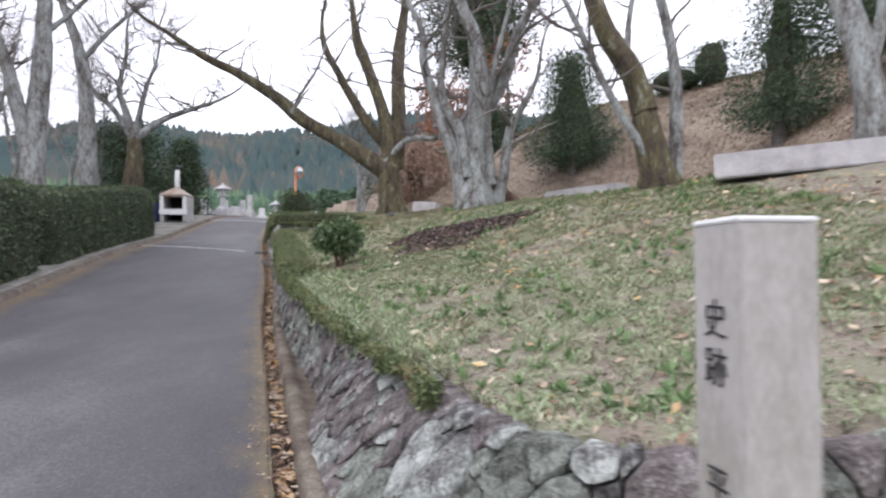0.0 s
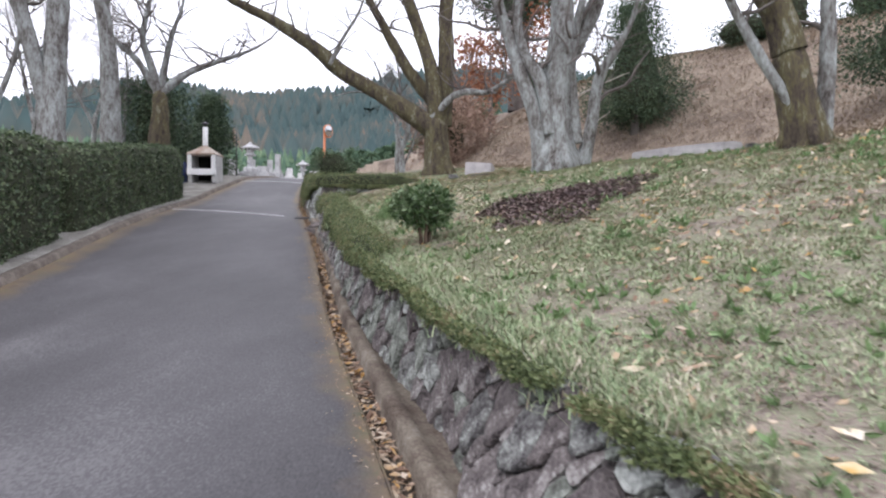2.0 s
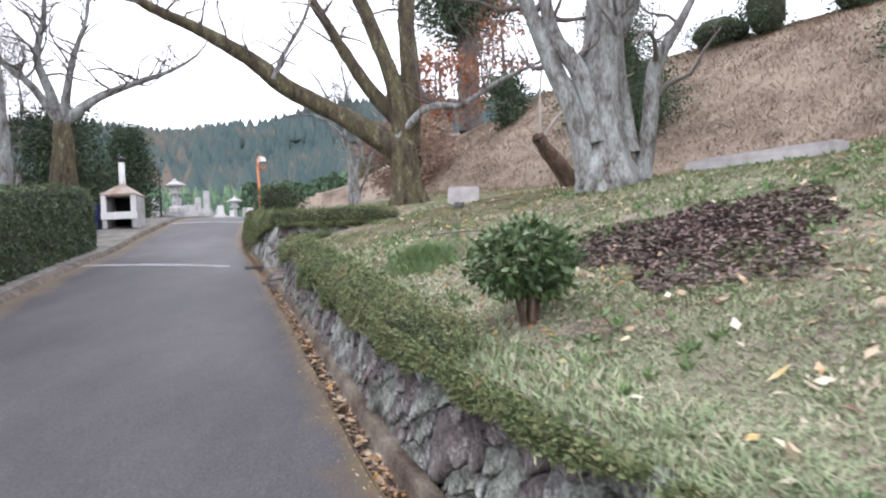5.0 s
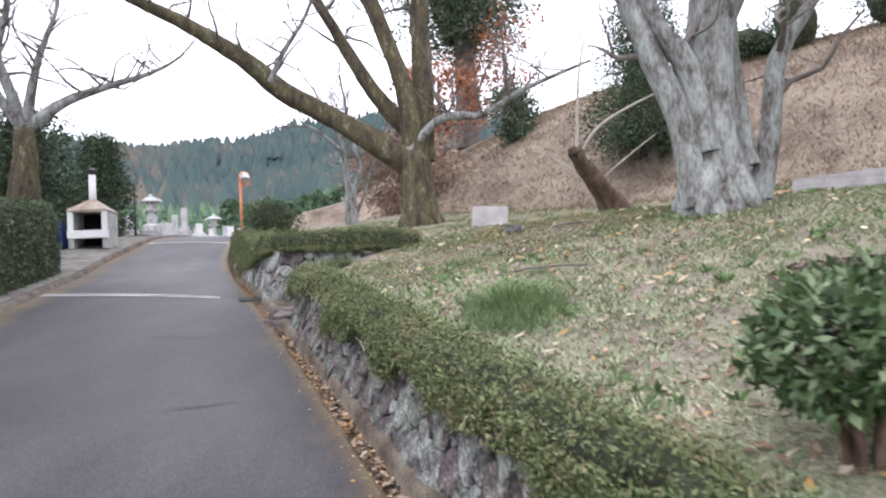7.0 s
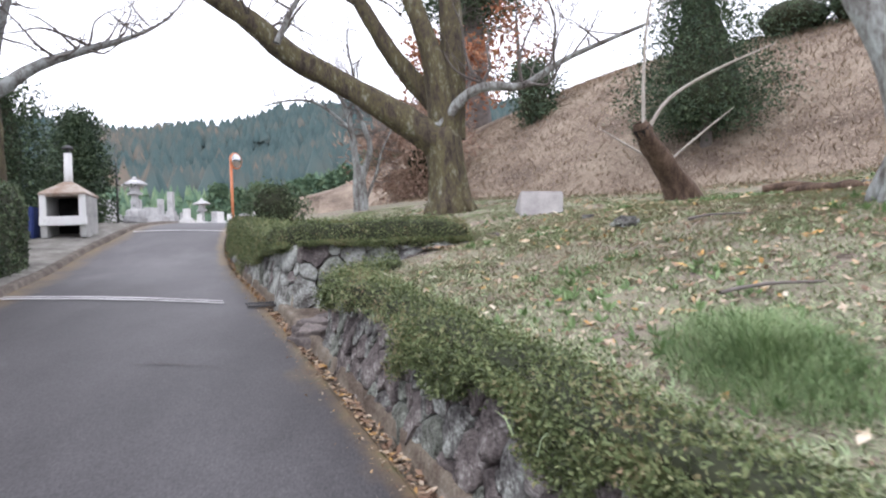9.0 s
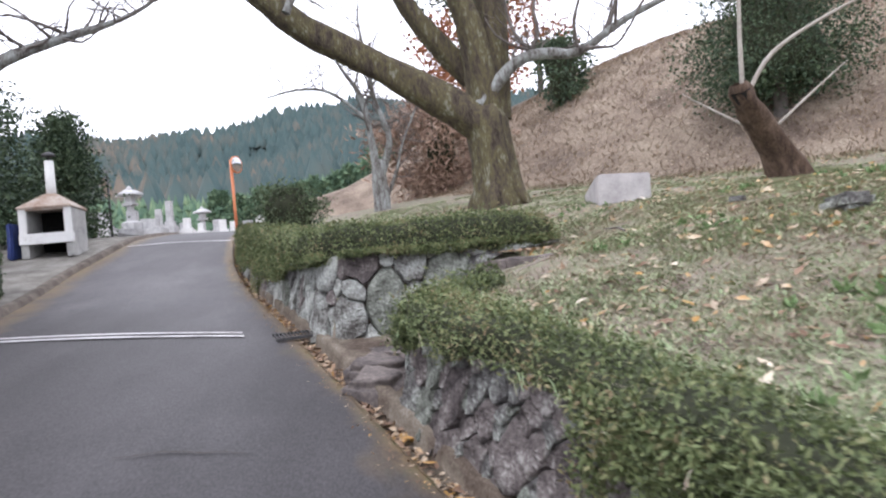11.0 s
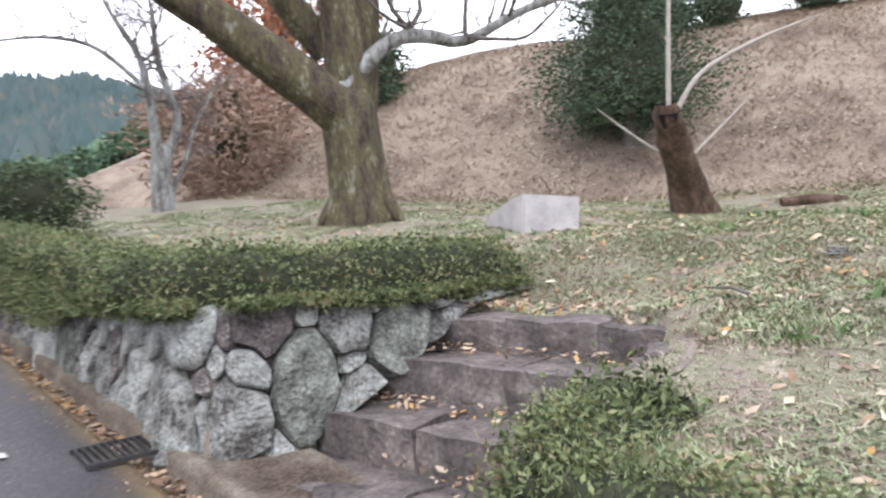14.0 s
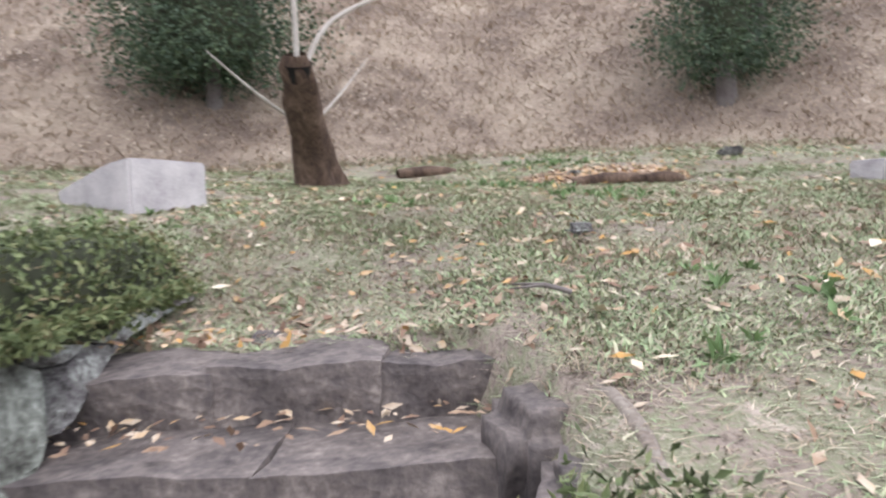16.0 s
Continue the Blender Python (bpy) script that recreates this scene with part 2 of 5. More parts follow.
M["twig"] = mat("twig", [(0.10, 0.085, 0.08), (0.2, 0.18, 0.17)], 0.3, 0.05, 0.95, 0.2)
M["pale_twig"] = mat("pale_shoot", [(0.3, 0.27, 0.24), (0.45, 0.42, 0.38)], 0.3, 0.05, 0.9, 0.2)
M["deadwood"] = mat("dead_wood", [(0.03, 0.02, 0.016), (0.09, 0.06, 0.045), (0.17, 0.12, 0.09)], 0.12, 0.02, 1, 1.0, stretch=(1, 1, 0.25), depth=0.03)
M["hedge"] = mat("hedge_leaf", [(0.03, 0.05, 0.026), (0.075, 0.11, 0.055), (0.15, 0.185, 0.1)], 0.5, 0.05, 0.55, 0.1, island=0.3)
M["low_hedge"] = mat("azalea_leaf", [(0.06, 0.075, 0.035), (0.11, 0.145, 0.06), (0.19, 0.22, 0.1), (0.24, 0.18, 0.11)], 0.5, 0.05, 0.6, 0.1, island=0.35, stops=[0.3, 0.45, 0.62, 0.78])
# near-black green: the shade deep in foliage, put into the colour
M["core"] = mat("foliage_shade", [(0.022, 0.026, 0.016), (0.05, 0.055, 0.032)], 0.2, 0.04, 1, 0.5)
M["shrub"] = mat("glossy_leaf", [(0.03, 0.06, 0.02), (0.07, 0.12, 0.045), (0.18, 0.23, 0.13)], 0.3, 0.05, 0.4, 0.1, island=0.4)
M["conifer"] = mat("conifer_leaf", [(0.03, 0.05, 0.032), (0.06, 0.095, 0.055), (0.1, 0.14, 0.075)], 0.6, 0.08, 0.7, 0.1, island=0.3)
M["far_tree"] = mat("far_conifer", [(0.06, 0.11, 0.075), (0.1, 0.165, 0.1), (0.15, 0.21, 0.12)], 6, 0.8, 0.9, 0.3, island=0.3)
# far trees: the bluish tint is haze mixed into their own colour
M["range_tree"] = mat("hazy_range_wood", [(0.042, 0.07, 0.072), (0.056, 0.09, 0.09), (0.08, 0.095, 0.088), (0.18, 0.135, 0.105)], 42, 6, 1, 0.2, island=0.2, stops=[0.32, 0.47, 0.62, 0.8])
M["brown_leaf"] = mat("brown_shrub", [(0.2, 0.13, 0.1), (0.32, 0.22, 0.17), (0.42, 0.31, 0.24)], 0.4, 0.05, 0.95, 0.1, island=0.3)
M["rust_leaf"] = mat("rust_leaf", [(0.16, 0.06, 0.035), (0.32, 0.13, 0.07), (0.42, 0.24, 0.14)], 0.4, 0.05, 0.9, 0.1, island=0.3)
M["grass"] = mat("grass_blade", [(0.42, 0.34, 0.275), (0.24, 0.31, 0.18), (0.32, 0.415, 0.23), (0.44, 0.46, 0.3), (0.62, 0.535, 0.44)], 0.6, 0.06, 0.8, 0, island=0.4, stops=[0.28, 0.38, 0.52, 0.64, 0.76])
M["straw"] = mat("dry_grass", [(0.22, 0.165, 0.122), (0.34, 0.268, 0.2), (0.5, 0.415, 0.315)], 0.9, 0.06, 0.9, 0, island=0.35)
M["litter"] = mat("fallen_leaf", [(0.19, 0.12, 0.085), (0.32, 0.22, 0.15), (0.5, 0.42, 0.33), (0.45, 0.26, 0.09)], 0.5, 0.1, 0.85, 0.1, island=0.6, stops=[0.3, 0.45, 0.6, 0.8])
M["pale_litter"] = mat("pale_fallen_leaf", [(0.4, 0.3, 0.2), (0.55, 0.46, 0.34), (0.66, 0.6, 0.5), (0.5, 0.33, 0.12)], 0.5, 0.1, 0.85, 0.1, island=0.6, stops=[0.3, 0.45, 0.6, 0.8])
M["bank_litter"] = mat("bank_leaf", [(0.24, 0.18, 0.14), (0.32, 0.25, 0.195), (0.42, 0.34, 0.27), (0.5, 0.43, 0.35)], 0.5, 0.1, 0.9, 0.1, island=0.6)
M["mulch"] = mat("rotting_leaves", [(0.07, 0.05, 0.05), (0.16, 0.12, 0.115), (0.28, 0.21, 0.19)], 0.4, 0.05, 1, 0.3, island=0.4)
M["plaster"] = mat("white_painted_block", [(0.42, 0.40, 0.37), (0.74, 0.74, 0.74), (0.82, 0.82, 0.82)], 0.5, 0.03, 0.85, 0.2, stops=[0.25, 0.4, 0.7])
M["soot"] = mat("soot", [(0.006, 0.006, 0.007), (0.02, 0.018, 0.018)], 0.2, 0.03, 1, 0.2)
M["blockwall"] = mat("grey_block", [(0.28, 0.28, 0.28), (0.42, 0.42, 0.41), (0.52, 0.52, 0.51)], 0.4, 0.03, 0.9, 0.3)
M["rust_cap"] = mat("stained_mortar", [(0.22, 0.13, 0.09), (0.38, 0.31, 0.26), (0.5, 0.46, 0.42)], 0.4, 0.03, 0.9, 0.3)
M["orange"] = mat("orange_paint", [(0.5, 0.16, 0.07), (0.62, 0.24, 0.12)], 0.4, 0.04, 0.5, 0.1)
M["steel"] = mat("dark_steel", [(0.06, 0.06, 0.065), (0.13, 0.13, 0.135)], 0.2, 0.02, 0.5, 0.2, metal=0.7)
M["mirror"] = mat("convex_mirror", [(0.42, 0.42, 0.43), (0.5, 0.5, 0.5)], 1, 0.5, 0.12, 0, metal=1.0)
M["grave"] = mat("grave_stone", [(0.27, 0.27, 0.28), (0.42, 0.42, 0.43), (0.55, 0.55, 0.55)], 0.3, 0.03, 0.7, 0.3)
M["grave_white"] = mat("pale_grave_stone", [(0.6, 0.6, 0.6), (0.78, 0.78, 0.78)], 0.3, 0.03, 0.7, 0.2)
M["tarp"] = mat("blue_sheet", [(0.015, 0.03, 0.12), (0.03, 0.05, 0.18)], 0.2, 0.03, 0.5, 0.3)




# ---- helpers for building ----
def mesh_from(name, verts, faces, material, smooth_faces=True):
    me = bpy.data.meshes.new(name)
    me.from_pydata([tuple(v) for v in verts], [], [tuple(f) for f in faces])
    me.materials.append(material)
    if smooth_faces:
        me.polygons.foreach_set("use_smooth", [True] * len(me.polygons))
    me.update()
    return me


def part(name, me, parent=None, label=""):
    ob = new(name, me)
    if parent:
        ob.parent = parent
    return tagged(ob, label)


def bm_part(name, bm, material, parent=None, label="", flat=True):
    me = bpy.data.meshes.new(name)
    bmesh.ops.recalc_face_normals(bm, faces=bm.faces)
    bm.to_mesh(me)
    bm.free()
    me.materials.append(material)
    if not flat:
        me.polygons.foreach_set("use_smooth", [True] * len(me.polygons))
    return part(name, me, parent, label)


def thing(name, label, category, group="", at=(0, 0, 0)):
    ob = new(name)
    ob.empty_display_size = 0.1
    ob.location = at
    return tagged(ob, label, category, group)


def block(sx, sy, sz, m=None, bevel=0.01, cuts=0, rough_by=0.0, seed=0):
    """A box on its base, bevelled, and uneven where asked."""
    bm = bmesh.new()
    bmesh.ops.create_cube(bm, size=1)
    bmesh.ops.transform(bm, matrix=Matrix.Diagonal((sx, sy, sz, 1)), verts=bm.verts)
    bmesh.ops.translate(bm, vec=(0, 0, sz / 2), verts=bm.verts)
    if bevel:
        bmesh.ops.bevel(bm, geom=bm.edges[:], offset=bevel, segments=2, affect="EDGES")
    if cuts:
        bmesh.ops.subdivide_edges(bm, edges=bm.edges[:], cuts=cuts, use_grid_fill=True)
        for v in bm.verts:
            v.co += noise.noise_vector(v.co * 3.1 + Vector((seed, seed * 2, 0))) * rough_by + noise.noise_vector(v.co * 11 + Vector((seed, 0, 0))) * rough_by * 0.4
    if m:
        bmesh.ops.transform(bm, matrix=m, verts=bm.verts)
    return bm


def lathe(profile, n=12):
    """A turned body from (radius, height) pairs."""
    verts, faces = [], []
    for r, z in profile:
        verts += [(r * math.cos(2 * math.pi * i / n), r * math.sin(2 * math.pi * i / n), z) for i in range(n)]
    for k in range(len(profile) - 1):
        for i in range(n):
            a, b = k * n + i, k * n + (i + 1) % n
            faces.append((a, b, b + n, a + n))
    faces.append(tuple(range(n - 1, -1, -1)))
    faces.append(tuple(range((len(profile) - 1) * n, len(profile) * n)))
    return verts, faces


def tube(verts, faces, pts, n=8, lumps=0.0, seed=0.0):
    """Adds a bent, tapering stem through (x, y, z, r) points to the lists."""
    fine = []
    P = [Vector(p[:3]) for p in pts]
    R = [p[3] for p in pts]
    for i in range(len(P) - 1):
        p0, p1, p2, p3 = P[max(i - 1, 0)], P[i], P[i + 1], P[min(i + 2, len(P) - 1)]
        steps = max(2, min(8, int((p2 - p1).length / max(0.15, R[i] * 1.2))))
        for k in range(steps):
            t = k / steps
            c = 0.5 * ((2 * p1) + (p2 - p0) * t + (2 * p0 - 5 * p1 + 4 * p2 - p3) * t * t + (3 * p1 - p0 - 3 * p2 + p3) * t ** 3)
            fine.append((c, R[i] + (R[i + 1] - R[i]) * t))
    fine.append((P[-1], R[-1] * 0.7))
    up = Vector((0.31, 0.94, 0.1))
    base = len(verts)
    for i, (c, r) in enumerate(fine):
        d = (fine[min(i + 1, len(fine) - 1)][0] - fine[max(i - 1, 0)][0]).normalized()
        a = d.cross(up).normalized()
        b = a.cross(d)
        for k in range(n):
            w = 2 * math.pi * k / n
            q = a * math.cos(w) + b * math.sin(w)
            rr = r
            if lumps:
                rr = r * (1 + lumps * noise.noise(Vector((q.x * 1.7, q.y * 1.7, c.z * 0.9 + seed))) + 0.5 * lumps * noise.noise((c + q * r) * 6))
            verts.append(c + q * rr)
    for i in range(len(fine) - 1):
        for k in range(n):
            a, b = base + i * n + k, base + i * n + (k + 1) % n
            faces.append((a, b, b + n, a + n))
    faces.append(tuple(range(base + (len(fine) - 1) * n, base + len(fine) * n)))
    return fine


def cards(points, size, rng, length=1.8, normals=None, spread=1.0, fold=0.25):
    """Verts and faces of folded leaves, two faces each, at the points."""
    k = len(points)
    axis = rng.normal(size=(k, 3))
    if normals is not None:
        axis = axis * spread + normals * 0.6
    axis /= np.linalg.norm(axis, axis=1)[:, None] + 1e-9
    side = np.cross(axis, rng.normal(size=(k, 3)))
    side /= np.linalg.norm(side, axis=1)[:, None] + 1e-9
    lift = np.cross(side, axis)
    s = (size * rng.uniform(0.6, 1.3, k))[:, None]
    L = s * length
    v = np.empty((k, 4, 3))
    v[:, 0] = points
    v[:, 1] = points + axis * L * 0.5 + side * s * 0.5 + lift * s * fold
    v[:, 2] = points + axis * L
    v[:, 3] = points + axis * L * 0.5 - side * s * 0.5 + lift * s * fold
    i = np.arange(k) * 4
    f = np.concatenate([np.stack([i, i + 1, i + 2], 1), np.stack([i, i + 2, i + 3], 1)])
    return v.reshape(-1, 3), f


def quick_mesh(name, v, f, material):
    """A mesh from arrays of triangles."""
    me = bpy.data.meshes.new(name)
    v, f = np.asarray(v, np.float32), np.asarray(f, np.int32)
    me.vertices.add(len(v))
    me.vertices.foreach_set("co", v.ravel())
    me.loops.add(f.size)
    me.loops.foreach_set("vertex_index", f.ravel())
    me.polygons.add(len(f))
    me.polygons.foreach_set("loop_start", np.arange(0, f.size, f.shape[1], dtype=np.int32))
    me.materials.append(material)
    me.update(calc_edges=True)
    me.validate()
    return me


def on_faces(verts, faces, k, rng):
    """k random points with normals on a surface of quads."""
    V = np.array([tuple(v) for v in verts])
    Q = np.array([f for f in faces if len(f) == 4])
    a, b, c, d = (V[Q[:, i]] for i in range(4))
    nrm = np.cross(c - a, d - b)
    area = np.linalg.norm(nrm, axis=1) + 1e-12
    pick = rng.choice(len(Q), k, p=area / area.sum())
    s, t = rng.random(k)[:, None], rng.random(k)[:, None]
    p = (a[pick] * (1 - s) + b[pick] * s) * (1 - t) + (d[pick] * (1 - s) + c[pick] * s) * t
    return p, nrm[pick] / area[pick][:, None]


# ---- ground, one sheet to the horizon ----
def steps_out(lo, hi, step, far, ratio=1.13):
    v = list(np.arange(lo, hi + step / 2, step))
    s = step
    while v[-1] < far:
        s *= ratio
        v.append(v[-1] + s)
    s = step
    while v[0] > -far:
        s *= ratio
        v.insert(0, v[0] - s)
    return v


GX, GY = np.array(steps_out(-11, 8, 0.17, 900)), np.array(steps_out(0, 31, 0.17, 900))
GZ = np.array([[land_z(x, y) for x in GX] for y in GY])


def ground_at(x, y):
    """Height of the sheet at arrays of places."""
    x, y = np.asarray(x, float), np.asarray(y, float)
    i = np.clip(np.searchsorted(GX, x) - 1, 0, len(GX) - 2)
    j = np.clip(np.searchsorted(GY, y) - 1, 0, len(GY) - 2)
    s, t = (x - GX[i]) / (GX[i + 1] - GX[i]), (y - GY[j]) / (GY[j + 1] - GY[j])
    return (GZ[j, i] * (1 - s) + GZ[j, i + 1] * s) * (1 - t) + (GZ[j + 1, i] * (1 - s) + GZ[j + 1, i + 1] * s) * t


def gz(x, y):
    return float(ground_at([x], [y])[0])


nx, ny = len(GX), len(GY)
xx, yy = np.meshgrid(GX, GY)
bump_z = np.array([[0.02 * noise.noise(Vector((x * 1.9, y * 1.9, 3))) if abs(x) < 30 and -5 < y < 50 else 0.0 for x in GX] for y in GY])
gv = np.stack([xx, yy, GZ + bump_z], -1).reshape(-1, 3)
idx = np.arange(nx * ny).reshape(ny, nx)
gf = np.stack([idx[:-1, :-1], idx[:-1, 1:], idx[1:, 1:], idx[1:, :-1]], -1).reshape(-1, 4)
gme = quick_mesh("ground", gv, gf, M["ground"])
gme.polygons.foreach_set("use_smooth", [True] * len(gme.polygons))
dry = np.zeros((ny, nx))
gravel = np.zeros((ny, nx))
forest = np.zeros((ny, nx))
for j, y in enumerate(GY):
    lx, rx = road_left(y), road_edge(y)
    for i, x in enumerate(GX):
        r = math.hypot(x, y)
        if r < 70:
            dry[j, i] = smooth(-0.6, 0.9, -edge_distance(x, y, FOOT)) if x > -8 else 0
            gravel[j, i] = smooth(lx + 0.3, lx - 0.1, x) * smooth(-16, -12, x)
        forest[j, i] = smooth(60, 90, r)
for key, w in (("dry_weight", dry), ("gravel_weight", gravel), ("forest_weight", forest)):
    at = gme.attributes.new(key, "FLOAT", "POINT")
    at.data.foreach_set("value", np.where(w > 0.98, 2.0, np.where(w < 0.02, -1.0, w)).ravel().astype(np.float32))
tagged(part("ground", gme), "sloping autumn turf, dry grassed bank and far wooded hills", "ground", kind="structure")


# ---- road, gutter and kerbs ----
def strip(name, cross, ys, material, left=False):
    """Sweeps a cross-section of (offset to the right, height) pairs along one edge of the road."""
    verts, faces = [], []
    for y in ys:
        x0 = road_left(y) if left else road_edge(y)
        wob = 0.012 * noise.noise(Vector((y * 1.3, 9 if left else 2, 0)))
        for o, h in cross:
            x = x0 + o + wob
            verts.append((x, y, road_z(x0, y) + h + 0.006 * noise.noise(Vector((x * 5, y * 5, 1)))))
    k = len(cross)
    for j in range(len(ys) - 1):
        for i in range(k - 1):
            a = j * k + i
            faces.append((a, a + 1, a + 1 + k, a + k))
    return mesh_from(name, verts, faces, material)


road_ys = list(np.arange(-7, 60, 0.25))
rv, rf, rw = [], [], []
K = 26
for y in road_ys:
    a, b = road_left(y), road_edge(y)
    if y < 0.2:
        b += 1.3 * (0.2 - y)
    for i in range(K + 1):
        x = a + (b - a) * i / K
        rv.append((x, y, road_z(x, y) + 0.03 * math.sin(math.pi * i / K) + 0.006 * noise.noise(Vector((x, y, 0)))))
        e = min(x - a, road_edge(y) - x if y > 0.2 else 1)
        rw.append(1.0 if e < 0.12 else 1.0 * smooth(0.65, 0.1, e) - 0.85 + 0.55 * smooth(1.2, 0.3, x - a))
for j in range(len(road_ys) - 1):
    for i in range(K):
        a = j * (K + 1) + i
        rf.append((a, a + 1, a + K + 2, a + K + 1))
rme = mesh_from("road", rv, rf, M["asphalt"])
rme.attributes.new("edge_weight", "FLOAT", "POINT").data.foreach_set("value", np.array(rw, np.float32))
tagged(part("road", rme), "narrow worn grey asphalt lane climbing uphill", "road", kind="structure")
gutter_ys = list(np.arange(-0.6, 34, 0.2))
tagged(part("gutter", strip("gutter", [(-0.02, 0.012), (0.01, -0.02), (0.02, -0.1), (0.15, -0.1), (0.16, 0.0), (0.175, 0.055), (0.195, 0.065), (0.265, 0.062), (0.29, 0.03), (0.4, 0.02), (0.8, 0.03)], gutter_ys, M["lip"])), "old concrete gutter with a rounded lip beside the road", "gutter", kind="structure")
kerb_ys = list(np.arange(-5, 36, 0.25))
tagged(part("kerb", strip("kerb", [(0.05, -0.05), (0.0, 0.07), (-0.03, 0.09), (-0.13, 0.09), (-0.16, 0.07), (-0.18, -0.05)], kerb_ys, M["kerb"], True)), "low weathered concrete kerb along the lane", "kerb", kind="structure")


def road_line(y, skew, u0, u1, w, name):
    """A worn white line across the lane."""
    verts, faces = [], []
    n = 16
    for i in range(n + 1):
        u = u0 + (u1 - u0) * i / n
        for k in (-0.5, 0.5):
            yy_ = y + skew * u + k * w + 0.008 * noise.noise(Vector((u * 6, k, y)))
            x = road_left(yy_) + u * (road_edge(yy_) - road_left(yy_))
            verts.append((x, yy_, road_z(x, yy_) + 0.034 * math.sin(math.pi * u) + 0.012))
    for i in range(n):
        faces.append((2 * i, 2 * i + 2, 2 * i + 3, 2 * i + 1))
    tagged(part(name, mesh_from(name, verts, faces, M["paint"])), "worn white painted line across the asphalt", "road marking", kind="structure")


road_line(18.75, -0.66, 0.02, 0.86, 0.07, "road_line")
road_line(18.92, -0.66, 0.02, 0.86, 0.07, "road_line")
road_line(27.4, 0.3, 0.06, 0.97, 0.12, "road_line")


def road_crack(pts, w):
    """A thin dark crack in the asphalt."""
    verts, faces = [], []
    fine = []
    for (ax, ay), (bx, by) in zip(pts, pts[1:]):
        fine += [(ax + (bx - ax) * k / 8, ay + (by - ay) * k / 8) for k in range(8)]
    for i, (x, y) in enumerate(fine):
        y += 0.025 * noise.noise(Vector((x * 9, y * 9, 1)))
        half = w * (0.25 + 0.75 * math.sin(math.pi * i / (len(fine) - 1))) / 2
        for q in (-half, half):
            u = (x - road_left(y)) / (road_edge(y) - road_left(y))
            verts.append((x, y + q, road_z(x, y) + 0.03 * math.sin(math.pi * u) + 0.011))
    for i in range(len(fine) - 1):
        faces.append((2 * i, 2 * i + 2, 2 * i + 3, 2 * i + 1))
    tagged(part("road_crack", mesh_from("road_crack", verts, faces, M["soil"])), "thin dark crack across the asphalt", "crack", kind="structure")


road_crack([(-4.62, 12.4), (-4.35, 12.45), (-4.05, 12.6)], 0.025)
road_crack([(-4.9, 15.1), (-5.4, 15.2), (-5.7, 15.15)], 0.018)


# ---- trees ----
def twigs(fine, rng, verts, faces, share, length, r0, level=2, lift=0.35):
    """Bare side branches along a limb, forking again."""
    for c, r in fine[1:]:
        if rng.random() > share:
            continue
        d = Vector(rng.normal(size=3))
        d.z = abs(d.z) * 0.6 + lift
        d.normalize()
        L = length * rng.uniform(0.5, 1.3)
        p, rr = c.copy(), min(r * 0.5, r0)
        pts = [(*p, rr)]
        for k in range(4):
            d = (d + Vector(rng.normal(size=3)) * 0.28 + Vector((0, 0, 0.06))).normalized()
            p = p + d * L / 4
            rr *= 0.72
            pts.append((*p, max(rr, 0.004)))
        f2 = tube(verts, faces, pts, 4)
        if level > 1:
            twigs(f2, rng, verts, faces, 0.5, L * 0.55, r0 * 0.5, level - 1, 0.2)


def grown(pts, rng):
    """Carries a limb on, thinning and rising, to its end."""
    pts = list(pts)
    d = (Vector(pts[-1][:3]) - Vector(pts[-2][:3])).normalized()
    p, r = Vector(pts[-1][:3]), pts[-1][3]
    for k in range(3):
        d = (d + Vector(rng.normal(size=3)) * 0.22 + Vector((0, 0, 0.12))).normalized()
        p = p + d * min(1.4, 0.35 + r * 9)
        r *= 0.62
        pts.append((*p, max(r, 0.012)))
    return pts


def bare_tree(name, label, limbs, seed, bark, share=0.45, length=1.6, r0=0.045, level=2, roots=0, category="tree", group="bare trees"):
    rng = np.random.default_rng(seed)
    first = limbs[0][1][0]
    g = gz(first[0], first[1])
    root = thing(name, label, category, group, (first[0], first[1], g))
    inv = Matrix.Translation((-first[0], -first[1], -g))
    tv, tf = [], []
    for kind, pts in limbs:
        v, f = [], []
        big = pts[0][3] > 0.15
        if kind == "trunk":
            pts = [(pts[0][0], pts[0][1], g - 0.15, pts[0][3] * 1.15)] + list(pts)
        if kind == "limb" and pts[-1][3] > 0.03:
            pts = grown(pts, rng)
        fine = tube(v, f, pts, 18 if big else 10, 0.28 if big else 0.18, seed)
        if kind == "trunk":
            for k in range(roots):
                w = 2 * math.pi * k / roots + rng.uniform(-0.3, 0.3)
                R = pts[1][3]
                x, y = first[0] + math.cos(w) * R * 1.3, first[1] + math.sin(w) * R * 1.3
                tube(v, f, [(first[0] + math.cos(w) * R * 0.5, first[1] + math.sin(w) * R * 0.5, g + R * 1.1, R * 0.28), (first[0] + math.cos(w) * R * 0.95, first[1] + math.sin(w) * R * 0.95, g + 0.14, R * 0.24), (x, y, gz(x, y) - 0.03, R * 0.12)], 8, 0.2, seed)
        else:
            twigs(fine[len(fine) // 5:], rng, tv, tf, share, length, r0, level)
        me = mesh_from(kind, [inv @ Vector(p) for p in v], f, bark if kind == "trunk" or pts[0][3] > 0.2 else M["bark"])
        part(kind, me, root)
    if tv:
        tagged(part("twig_spray", mesh_from("twig_spray", [inv @ Vector(p) for p in tv], tf, M["twig"]), root), "thin bare grey twigs", kind="stuff")
    return root


